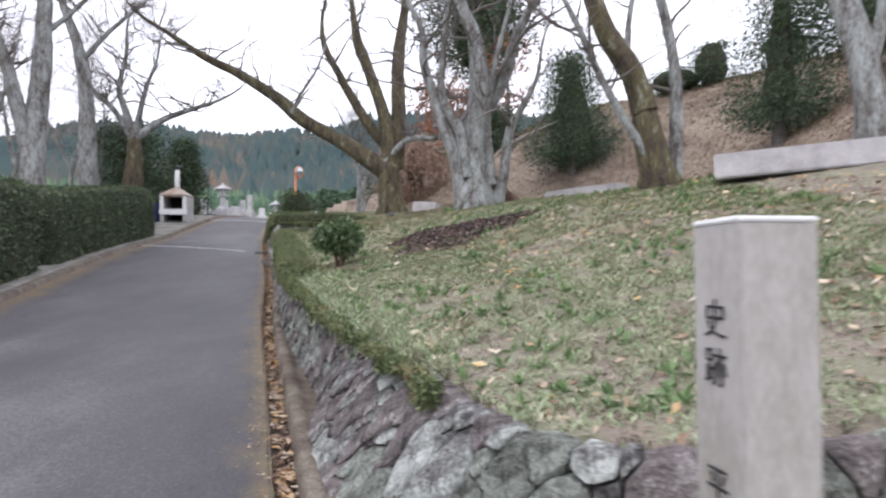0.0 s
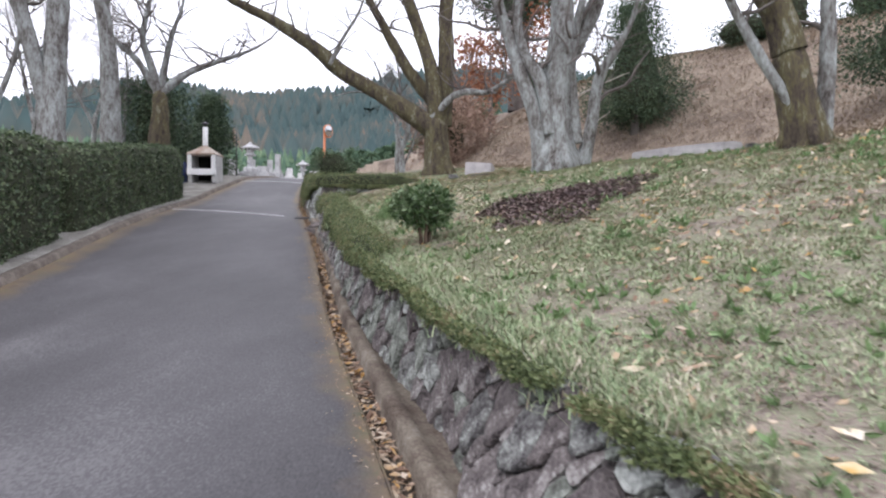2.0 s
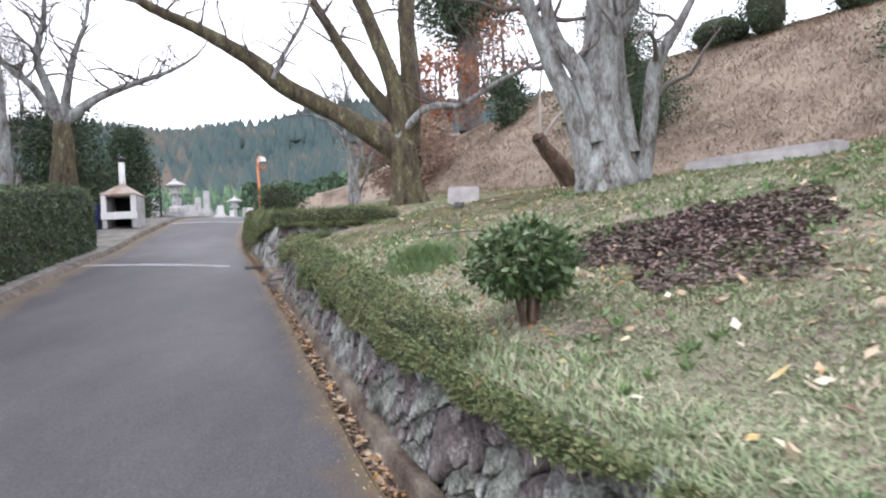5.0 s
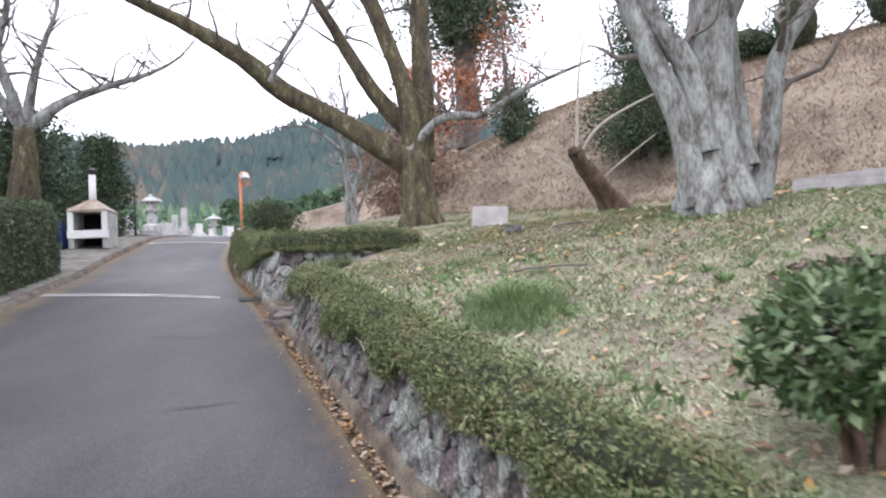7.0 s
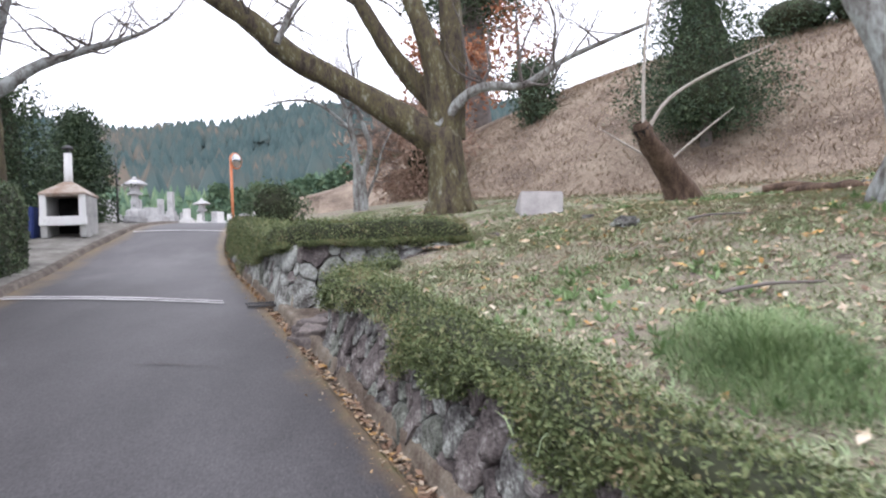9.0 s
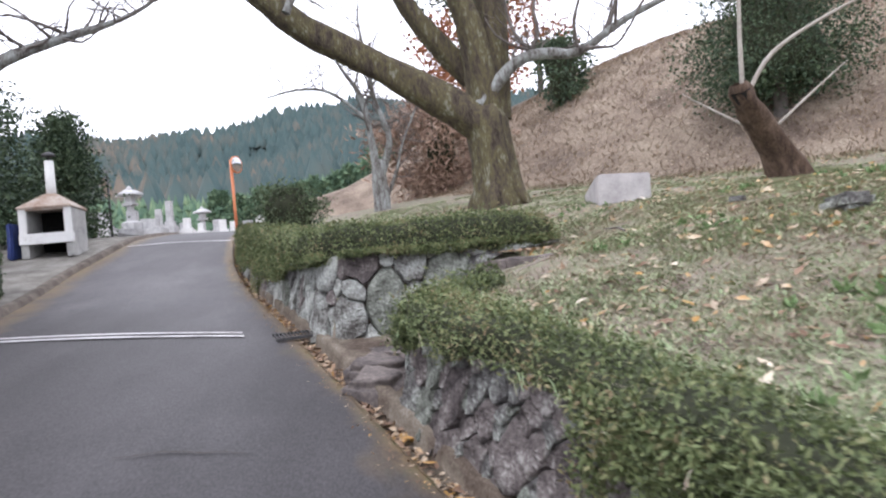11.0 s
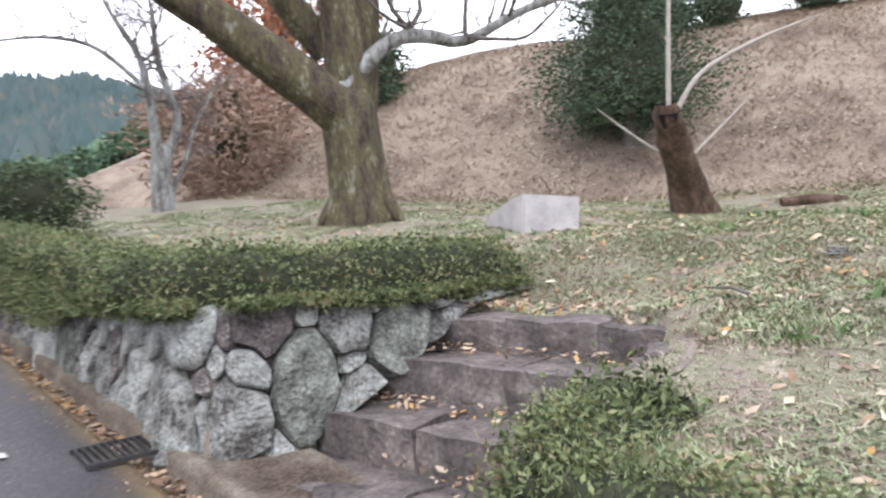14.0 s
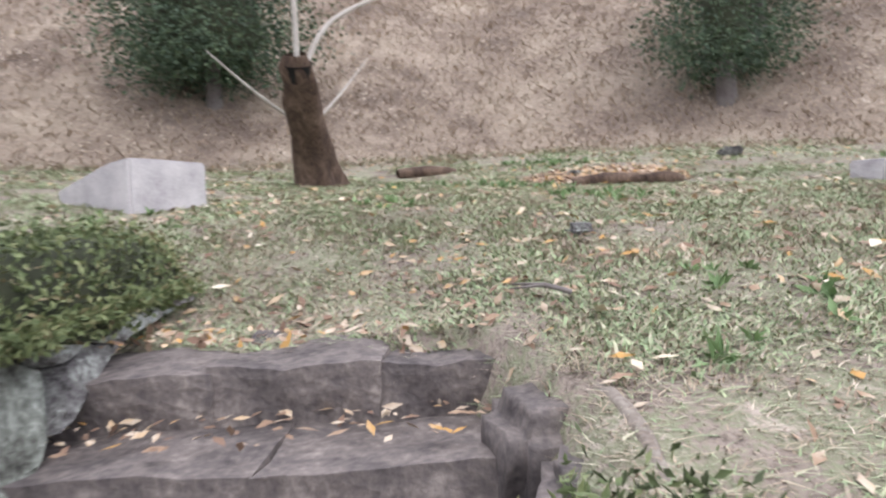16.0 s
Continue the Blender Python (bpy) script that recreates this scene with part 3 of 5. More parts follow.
bare_tree("cherry_tree", "old cherry tree with a mossy trunk and a long low limb", [
    ("trunk", [(-1.70, 22.10, 3.51, 0.43), (-1.73, 22.11, 3.97, 0.36), (-1.78, 22.11, 4.63, 0.35), (-1.80, 22.11, 5.15, 0.34)]),
    ("limb", [(-1.78, 22.11, 4.76, 0.31), (-2.35, 22.15, 5.17, 0.28), (-3.47, 22.15, 5.92, 0.24), (-4.70, 22.05, 6.64, 0.22), (-5.41, 21.95, 7.26, 0.19), (-6.66, 21.70, 8.01, 0.14), (-7.72, 21.39, 8.51, 0.12), (-8.69, 21.03, 9.13, 0.07)]),
    ("limb", [(-1.76, 22.21, 5.04, 0.3), (-1.87, 22.22, 6.37, 0.24), (-2.35, 22.25, 7.98, 0.19), (-2.82, 22.26, 9.20, 0.15), (-3.03, 22.26, 10.41, 0.1)]),
    ("limb", [(-1.62, 22.40, 5.00, 0.33), (-1.49, 22.39, 6.81, 0.27), (-1.49, 22.39, 8.57, 0.2), (-1.34, 22.38, 9.94, 0.16), (-1.10, 22.35, 11.58, 0.1)]),
    ("limb", [(-1.88, 22.62, 5.79, 0.22), (-2.66, 22.65, 6.77, 0.18), (-3.53, 22.65, 8.28, 0.13), (-4.02, 22.62, 9.23, 0.1), (-4.11, 22.61, 10.18, 0.06)]),
    ("limb", [(-1.90, 22.07, 5.18, 0.12), (-1.26, 21.97, 5.82, 0.1), (-0.71, 21.86, 5.93, 0.1), (-0.22, 21.74, 5.89, 0.08), (0.69, 21.46, 6.38, 0.06), (2.07, 20.89, 6.84, 0.03)]),
    ("limb", [(-4.90, 21.53, 6.68, 0.07), (-4.61, 21.56, 7.31, 0.05), (-4.10, 21.61, 8.15, 0.04), (-3.82, 21.63, 8.92, 0.03)]),
], 21, M["bark_moss"], share=0.6, length=1.7, level=3, roots=6)
bare_tree("cherry_tree", "old bare cherry with several pale lichened stems", [
    ("trunk", [(0.65, 13.33, 2.83, 0.38), (0.65, 13.33, 3.13, 0.3), (0.65, 13.33, 3.46, 0.27), (0.66, 13.33, 3.86, 0.26)]),
    ("limb", [(0.65, 13.33, 3.39, 0.27), (0.66, 13.33, 4.26, 0.25), (0.73, 13.30, 5.04, 0.22), (0.71, 13.31, 5.85, 0.18), (0.56, 13.37, 6.55, 0.13)]),
    ("limb", [(0.37, 13.23, 2.83, 0.15), (0.27, 13.27, 3.72, 0.13), (0.03, 13.36, 4.44, 0.12), (-0.18, 13.43, 5.11, 0.1), (-0.37, 13.49, 5.74, 0.1), (-0.43, 13.50, 6.49, 0.07)]),
    ("limb", [(0.51, 13.17, 3.37, 0.12), (0.38, 13.23, 4.23, 0.12), (0.11, 13.33, 4.73, 0.1), (-0.02, 13.37, 5.28, 0.08)]),
    ("limb", [(1.10, 13.35, 2.91, 0.13), (1.23, 13.28, 3.53, 0.1), (1.35, 13.22, 4.34, 0.09), (1.62, 13.07, 4.81, 0.06), (1.84, 12.93, 5.27, 0.04)]),
    ("limb", [(1.00, 13.28, 3.24, 0.09), (0.94, 13.31, 3.78, 0.09), (0.89, 13.33, 4.65, 0.09), (1.01, 13.28, 5.43, 0.07)]),
    ("limb", [(0.90, 13.66, 4.77, 0.16), (1.26, 13.49, 5.52, 0.15), (1.52, 13.36, 6.28, 0.1)]),
], 22, M["bark"], share=0.5, length=1.4, level=3, roots=5)
bare_tree("cherry_tree", "leaning bare cherry with a dark mossy trunk", [
    ("trunk", [(3.40, 10.36, 2.87, 0.28), (3.34, 10.38, 3.18, 0.25), (3.25, 10.40, 3.63, 0.22), (3.17, 10.43, 4.09, 0.21)]),
    ("limb", [(3.19, 10.42, 4.00, 0.21), (3.02, 10.47, 4.64, 0.19), (2.65, 10.57, 5.31, 0.18), (2.44, 10.62, 5.88, 0.16), (2.32, 10.65, 6.64, 0.12)]),
    ("limb", [(3.33, 10.27, 3.08, 0.07), (2.90, 10.40, 3.81, 0.07), (2.49, 10.51, 4.65, 0.06), (2.15, 10.58, 5.50, 0.05), (1.85, 10.64, 6.17, 0.04)]),
    ("limb", [(3.66, 10.48, 2.95, 0.11), (3.70, 10.47, 4.09, 0.1), (3.65, 10.48, 5.00, 0.09), (3.46, 10.55, 6.03, 0.08), (3.35, 10.58, 6.79, 0.05)]),
    ("limb", [(2.94, 10.50, 4.74, 0.06), (2.96, 10.49, 5.37, 0.05), (3.04, 10.47, 6.18, 0.04)]),
], 23, M["bark_moss"], share=0.5, length=1.5, level=3, roots=4)
bare_tree("cherry_tree", "bare grey-barked cherry at the lawn edge", [
    ("trunk", [(6.28, 9.63, 3.09, 0.3), (6.26, 9.64, 3.80, 0.24), (6.19, 9.69, 4.48, 0.22), (6.05, 9.78, 5.18, 0.2), (5.91, 9.87, 5.81, 0.17), (5.80, 9.93, 6.62, 0.1)]),
    ("limb", [(6.20, 9.69, 4.39, 0.14), (6.37, 9.57, 5.10, 0.1), (6.47, 9.51, 5.74, 0.08)]),
], 24, M["bark"], share=0.4, length=1.5, level=3)
bare_tree("young_tree", "slim bare tree with several grey stems", [
    ("trunk", [(-3.42, 27.90, 4.05, 0.2), (-3.42, 27.90, 4.67, 0.17), (-3.43, 27.90, 5.33, 0.13)]),
    ("limb", [(-3.45, 27.90, 4.81, 0.12), (-3.54, 27.91, 5.86, 0.09), (-3.70, 27.92, 6.92, 0.07), (-4.15, 27.94, 7.73, 0.04)]),
    ("limb", [(-3.39, 27.90, 4.93, 0.12), (-3.09, 27.87, 5.82, 0.08), (-3.38, 27.90, 6.89, 0.06), (-3.48, 27.90, 7.95, 0.04)]),
    ("limb", [(-3.31, 27.99, 4.28, 0.05), (-2.96, 27.95, 5.04, 0.04), (-2.77, 27.93, 5.68, 0.03), (-2.28, 27.86, 6.69, 0.02)]),
    ("limb", [(-3.63, 27.81, 6.37, 0.05), (-4.46, 27.85, 7.07, 0.04), (-5.22, 27.84, 7.18, 0.03), (-5.98, 27.80, 7.02, 0.02)]),
], 25, M["bark"], share=0.9, length=1.3, r0=0.03, level=3)
bare_tree("cherry_tree", "tall bare cherry standing behind the hedge", [
    ("trunk", [(-9.96, 16.18, 3.56, 0.3), (-9.94, 16.19, 5.01, 0.25), (-9.84, 16.26, 6.84, 0.2), (-9.81, 16.27, 8.54, 0.16), (-9.77, 16.29, 9.97, 0.1)]),
    ("limb", [(-10.06, 16.12, 4.58, 0.18), (-10.42, 15.89, 6.31, 0.15), (-10.62, 15.76, 7.09, 0.12), (-10.95, 15.53, 8.23, 0.08)]),
    ("limb", [(-9.81, 16.27, 7.41, 0.08), (-9.27, 16.58, 8.10, 0.06), (-8.72, 16.88, 8.95, 0.04)]),
], 26, M["bark"], share=1.0, length=1.9, level=3)
bare_tree("cherry_tree", "slender bare cherry standing behind the hedge", [
    ("trunk", [(-11.30, 21.17, 4.19, 0.28), (-11.37, 21.13, 6.99, 0.22), (-11.56, 21.03, 8.59, 0.17), (-11.99, 20.79, 10.14, 0.12), (-12.14, 20.71, 11.36, 0.08)]),
    ("limb", [(-11.49, 21.07, 8.24, 0.1), (-10.86, 21.40, 9.27, 0.07), (-9.96, 21.83, 10.37, 0.05)]),
], 27, M["bark"], share=1.0, length=2.0, level=3)
bare_tree("cherry_tree", "bare dark cherry with wide spreading limbs", [
    ("trunk", [(-11.17, 23.87, 4.30, 0.35), (-11.08, 23.91, 5.69, 0.26), (-11.11, 23.90, 6.43, 0.22)]),
    ("limb", [(-11.05, 23.92, 6.36, 0.16), (-10.26, 24.27, 7.09, 0.12), (-9.22, 24.67, 7.63, 0.09), (-8.46, 24.92, 7.97, 0.05)]),
    ("limb", [(-11.13, 23.89, 6.35, 0.16), (-11.31, 23.80, 7.14, 0.13), (-11.56, 23.68, 8.13, 0.1), (-11.36, 23.78, 9.33, 0.07)]),
    ("limb", [(-11.06, 23.92, 6.43, 0.14), (-10.94, 23.98, 7.33, 0.11), (-10.76, 24.06, 8.24, 0.08), (-10.43, 24.20, 9.34, 0.05)]),
    ("limb", [(-11.22, 23.85, 6.49, 0.12), (-11.74, 23.59, 7.38, 0.1), (-12.25, 23.32, 7.88, 0.07)]),
], 28, M["bark_moss"], share=1.0, length=1.7, level=3)
for k, (x, y, h, r) in enumerate([(-13.2, 18.5, 6.0, 0.11), (-14.6, 22.5, 5.5, 0.1), (-13.8, 26.5, 5.0, 0.09), (-16.0, 28.5, 6.0, 0.11), (-12.6, 14.6, 5.5, 0.1)]):
    z0 = gz(x, y)
    w = 2.4 * k
    bare_tree("bare_tree", "thin bare grey tree in the thicket behind the hedge", [
        ("trunk", [(x, y, z0, r), (x + 0.1, y, z0 + h * 0.25, r * 0.9), (x + 0.1, y + 0.1, z0 + h * 0.4, r * 0.8)]),
        ("limb", [(x + 0.1, y + 0.1, z0 + h * 0.36, r * 0.8), (x + 0.5 * math.cos(w), y + 0.4, z0 + h * 0.6, r * 0.6), (x + 0.9 * math.cos(w), y + 0.4, z0 + h * 0.85, r * 0.4)]),
        ("limb", [(x + 0.1, y + 0.1, z0 + h * 0.3, r * 0.7), (x - 0.6 * math.cos(w), y - 0.3, z0 + h * 0.5, r * 0.5), (x - 1.3 * math.cos(w), y - 0.5, z0 + h * 0.7, r * 0.35)]),
    ], 50 + k, M["bark"], share=1.0, length=1.8, r0=0.03, level=3, group="thicket behind the hedge")
# hollow stump with pale shoots
sx, sy = 2.05, 20.0
sg = gz(sx, sy)
stump = thing("tree_stump", "dark hollow decaying tree stump with pale young shoots", "tree stump", at=(sx, sy, sg))
v, f = [], []
tube(v, f, [(0.05, 0.0, -0.15, 0.36), (0.0, 0, 0.1, 0.28), (-0.22, -0.1, 0.4, 0.19), (-0.5, -0.26, 0.72, 0.17), (-0.76, -0.4, 1.02, 0.155), (-0.88, -0.46, 1.28, 0.165)], 18, 0.5, 4)
f.pop()
part("trunk", mesh_from("trunk", v, f, M["deadwood"]), stump)
v, f = [], []
tube(v, f, [(-0.87, -0.46, 1.2, 0.14), (-0.78, -0.41, 1.05, 0.12), (-0.74, -0.38, 0.98, 0.05)], 12, 0.3, 5)
part("hollow", mesh_from("hollow", v, f, M["soot"]), stump, "black rotten hollow")
for pts in ([(-0.8, -0.4, 1.15, 0.035), (-0.75, -0.4, 2.1, 0.03), (-0.6, -0.35, 3.1, 0.02), (-0.3, -0.3, 4.1, 0.01)],
            [(-0.75, -0.45, 1.15, 0.035), (-0.4, -0.55, 1.65, 0.03), (0.3, -0.8, 2.05, 0.022), (1.2, -1.1, 2.4, 0.008)],
            [(-0.35, -0.2, 0.6, 0.025), (0.2, -0.3, 1.05, 0.018), (0.9, -0.3, 1.55, 0.006)],
            [(-0.4, -0.2, 0.6, 0.025), (-0.8, 0.1, 0.95, 0.02), (-1.3, 0.3, 1.35, 0.006)]):
    v, f = [], []
    tube(v, f, pts, 6, 0.1)
    part("shoot", mesh_from("shoot", v, f, M["pale_twig"]), stump, "pale thin shoot")


def leafy(name, label, category, x, y, h, w, n, size, seed, material, trunk=0.12, shape="cone", base=0.12, core=0.62, group="", lean=0.0, length=1.8, z=None):
    """An evergreen: stem, inner shell coloured dark as shade, and a ragged crown of single leaves in clumps."""
    rng = np.random.default_rng(seed)
    g = gz(x, y) if z is None else z
    root = thing(name, label, category, group, (x, y, g))
    v, f = [], []
    tube(v, f, [(0, 0, -0.15, trunk * 1.3), (0.02, 0, h * 0.3, trunk), (lean * 0.5, 0.03, h * 0.7, trunk * 0.6), (lean, 0, h * 0.95, 0.015)], 8, 0.15, seed)
    part("trunk", mesh_from("trunk", v, f, M["twig"]), root)

    def radius(t):
        if shape == "cone":
            return (1 - t) ** 0.75 * min(1, 0.45 + t * 5)
        return math.sqrt(max(0.0, 1 - (2 * t - 1) ** 2)) ** 0.8
    K = max(30, n // 60)
    clumps = []
    for k in range(K):
        t = rng.random() ** (1.3 if shape == "cone" else 1.0)
        a = rng.uniform(0, 2 * math.pi)
        r = w / 2 * radius(t) * (0.55 + 0.5 * rng.random()) * (1 + 0.2 * math.sin(3 * a + seed))
        clumps.append((math.cos(a) * r + lean * t, math.sin(a) * r, h * (base + (1 - base) * t)))
    clumps = np.array(clumps)
    pick = rng.integers(0, K, n)
    spread = 0.11 * w + 0.05
    p = clumps[pick] + rng.normal(size=(n, 3)) * np.array([spread, spread, spread * 0.55])
    out = p - np.array([0, 0, h * 0.35])
    out /= np.linalg.norm(out, axis=1)[:, None] + 1e-9
    lv, lf = cards(p, size, rng, length, out, 0.8)
    tagged(part("crown", quick_mesh("crown", lv, lf, material), root), kind="stuff")
    # dark shell within the crown, its colour standing for shade between leaves
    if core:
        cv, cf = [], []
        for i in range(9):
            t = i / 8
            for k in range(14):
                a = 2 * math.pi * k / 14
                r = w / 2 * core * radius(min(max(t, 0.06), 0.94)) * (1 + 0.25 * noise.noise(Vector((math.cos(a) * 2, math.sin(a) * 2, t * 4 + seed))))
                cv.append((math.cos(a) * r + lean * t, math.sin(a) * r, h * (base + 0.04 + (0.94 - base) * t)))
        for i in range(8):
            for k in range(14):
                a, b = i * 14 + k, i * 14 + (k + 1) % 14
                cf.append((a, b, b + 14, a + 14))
        part("inner_crown", mesh_from("inner_crown", cv, cf, M["core"]), root, "dark shell standing in for shade among the leaves")
    return root


leafy("evergreen_tree", "dense dark green conical evergreen on the bank", "tree", 4.6, 23.6, 4.2, 3.1, 30000, 0.042, 11, M["conifer"])
leafy("pine_tree", "dark layered pine at the foot of the bank", "tree", 7.9, 15.6, 4.6, 2.3, 15000, 0.036, 12, M["conifer"], 0.14, core=0.35, lean=0.2, length=2.6)
leafy("pine_tree", "low spreading dark pine on the bank", "tree", 9.8, 15.0, 2.4, 3.2, 14000, 0.036, 13, M["conifer"], 0.14, "ball", 0.3, core=0.45, length=2.6)
leafy("evergreen_bush", "small dark evergreen bush on the bank", "bush", 2.6, 31.0, 2.0, 1.5, 3000, 0.08, 14, M["conifer"], 0.08, "ball", 0.02)
leafy("rust_tree", "small tree with rust-red autumn leaves", "tree", 0.4, 35.5, 4.6, 3.4, 2600, 0.12, 15, M["rust_leaf"], 0.12, "ball", 0.3, core=0)
leafy("rust_tree", "thin tree with fading red leaves", "tree", 3.6, 36.5, 5.2, 3.2, 900, 0.12, 16, M["rust_leaf"], 0.1, "ball", 0.35, core=0)
leafy("crown_tree", "tall evergreen with a dense dark crown behind the bare trees", "tree", 2.1, 38.6, 13.5, 5.6, 24000, 0.11, 17, M["conifer"], 0.5, "ball", 0.34, core=0.6)
leafy("brown_shrub", "rounded leafless brown shrub at the bank", "bush", -1.3, 31.5, 2.6, 3.4, 9000, 0.05, 18, M["brown_leaf"], 0.06, "ball", 0.02, core=0.25, length=5)
leafy("round_bush", "clipped round dark green bush beside the hedge", "bush", -5.4, 24.55, 0.95, 1.15, 5000, 0.035, 19, M["hedge"], 0.05, "ball", 0.0, core=0.8)
for k, (x, y, h, w) in enumerate([(15.0, 22.5, 1.1, 1.7), (12.6, 24.4, 1.3, 1.8), (17.6, 20.6, 1.0, 2.0), (9.6, 27.2, 0.9, 2.4), (10.6, 26.0, 1.6, 1.6), (14.5, 17.5, 1.0, 2.2)]):
    leafy("ridge_bush", "rounded dark bush along the top of the bank", "bush", x, y, h, w, 3000, 0.05, 30 + k, M["conifer"], 0.06, "ball", 0.0, core=0.75, group="bushes on the brow")
for k, (x, y, h, w) in enumerate([(-13.0, 27.8, 3.7, 2.8), (-11.9, 30.6, 3.3, 2.0)]):
    leafy("screen_tree", "dense dark evergreen behind the incinerator", "tree", x, y, h, w, 15000, 0.06, 40 + k, M["conifer"], 0.12, "cone" if k % 2 else "ball", 0.03, core=0.5, group="evergreens behind the incinerator")

# camellia-like shrub on the lawn
rng = np.random.default_rng(5)
shx, shy = -1.37, 8.88
shg = gz(shx, shy)
shrub = thing("lawn_shrub", "round shrub with glossy broad green leaves on the lawn", "bush", at=(shx, shy, shg))
for k in range(5):
    w = 2 * math.pi * k / 5
    v, f = [], []
    tube(v, f, [(0.04 * math.cos(w), 0.04 * math.sin(w), -0.05, 0.022), (0.07 * math.cos(w), 0.07 * math.sin(w), 0.18, 0.018), (0.2 * math.cos(w), 0.2 * math.sin(w), 0.42, 0.008)], 6)
    part("stem", mesh_from("stem", v, f, M["deadwood"]), shrub)
d = rng.normal(size=(2600, 3))
d /= np.linalg.norm(d, axis=1)[:, None]
rad = rng.uniform(0.6, 1.05, 2600)[:, None] * (1 + 0.12 * np.sin(5 * d[:, :1] + 3 * d[:, 1:2]))
p = d * rad * np.array([0.32, 0.32, 0.23]) + np.array([0, 0, 0.39])
lv, lf = cards(p, 0.028, rng, 2.4, d, 0.9, 0.15)
tagged(part("foliage", quick_mesh("foliage", lv, lf, M["shrub"]), shrub), kind="stuff")


# ---- hedges ----
def hedge(name, label, line, height, width, n, size, seed, material, z_of, lump=0.05, side=0.0, ragged=0.03, group="", length=1.7):
    """A clipped hedge along a line in plan: inner body coloured dark as shade, leaves over its skin."""
    rng = np.random.default_rng(seed)
    pts = []
    for (ax, ay), (bx, by) in zip(line, line[1:]):
        k = max(2, int(math.hypot(bx - ax, by - ay) / 0.22))
        pts += [(ax + (bx - ax) * i / k, ay + (by - ay) * i / k) for i in range(k)]
    pts.append(line[-1])
    cross = [(-0.5, 0.0), (-0.52, 0.35), (-0.5, 0.75), (-0.42, 0.95), (-0.2, 1.0), (0.2, 1.0), (0.42, 0.95), (0.5, 0.75), (0.52, 0.35), (0.5, 0.0)]
    verts, faces = [], []
    for i, (x, y) in enumerate(pts):
        a, b = pts[max(i - 1, 0)], pts[min(i + 1, len(pts) - 1)]
        t = Vector((b[0] - a[0], b[1] - a[1], 0)).normalized()
        n_ = Vector((t.y, -t.x, 0))
        end = 0.8 if i in (0, len(pts) - 1) else 1.0
        z0 = z_of(x, y)
        for o, h in cross:
            q = Vector((x, y, 0)) + n_ * (o * width * end + side)
            q.z = z0 + h * height * (0.92 if end < 1 else 1)
            q += noise.noise_vector(q * 2.6 + Vector((seed, 0, 0))) * lump
            verts.append(q)
    k = len(cross)
    for i in range(len(pts) - 1):
        for j in range(k - 1):
            a = i * k + j
            faces.append((a, a + k, a + k + 1, a + 1))
    caps = [tuple(range(k)), tuple(range((len(pts) - 1) * k, len(pts) * k))]
    g0 = Vector((line[0][0], line[0][1], z_of(*line[0])))
    root = thing(name, label, "hedge", group, g0)
    # body under the leaves, painted as dark as the shade in there
    part("inside", mesh_from("inside", [v - g0 for v in verts], faces + caps, M["core"]), root, "dark inner body standing in for shade behind the leaves")
    capq = []
    for c in caps:
        capq += [(c[0], c[1], c[8], c[9]), (c[1], c[2], c[7], c[8]), (c[2], c[4], c[5], c[7])]
    p, nn = on_faces(verts, faces + capq * 3, n, rng)
    p = p + nn * rng.normal(0.0, ragged, n)[:, None] - np.array(g0)
    lv, lf = cards(p, size, rng, length, nn, 0.9)
    tagged(part("leaves", quick_mesh("leaves", lv, lf, material), root), kind="stuff")
    return root


def verge_z(x, y):
    return gz(x, y) - 0.03


def along_left(y0, y1, off):
    return [(road_left(y) + off, y) for y in np.linspace(y0, y1, 12)]


hedge("clipped_hedge", "tall clipped dark green hedge beside the lane", along_left(13.7, 22.3, -1.05), 1.58, 1.1, 42000, 0.038, 1, M["hedge"], verge_z, 0.05, group="roadside hedges")
hedge("clipped_hedge", "tall clipped dark green hedge beside the lane", along_left(3.0, 13.1, -1.1), 1.78, 1.1, 46000, 0.038, 2, M["hedge"], verge_z, 0.07, group="roadside hedges")
hedge("low_hedge", "low straggling evergreen hedge along the wall top", [(-1.8, 8.6), (-2.2, 9.9), (-2.6, 11.5), (-3.12, 13.5), (-3.72, 15.55)], 0.18, 0.34, 50000, 0.013, 3, M["low_hedge"], lambda x, y: lawn_z(x + 0.1, y) - 0.11, 0.1, ragged=0.05, length=2.4)
hedge("low_hedge", "low straggling evergreen hedge beside the stone steps", [(-3.82, 15.5), (-3.64, 15.76), (-3.2, 15.82)], 0.26, 0.4, 13000, 0.015, 6, M["low_hedge"], lambda x, y: lawn_z(x, y) - 0.22, 0.1, ragged=0.06, length=2.6)
hedge("terrace_hedge", "low clipped hedge crowning the stone terrace wall", [(-6.5, 26.5), (-5.95, 24.2), (-5.15, 21.3), (-4.55, 18.7), (-4.3, 18.15), (-3.6, 18.0), (-2.9, 18.1), (-2.15, 18.35)], 0.35, 0.56, 80000, 0.017, 4, M["low_hedge"], lambda x, y: 2.73 + 0.1 * max(0.0, y - 19.0), 0.06, ragged=0.04, length=2.2)


# ---- the stone walls ----
def path_at(line, s):
    for (ax, ay), (bx, by) in zip(line, line[1:]):
        L = math.hypot(bx - ax, by - ay)
        if s <= L or (bx, by) == line[-1]:
            t = Vector((bx - ax, by - ay, 0)) / L
            return Vector((ax, ay, 0)) + t * s, Vector((-t.y, t.x, 0))
        s -= L


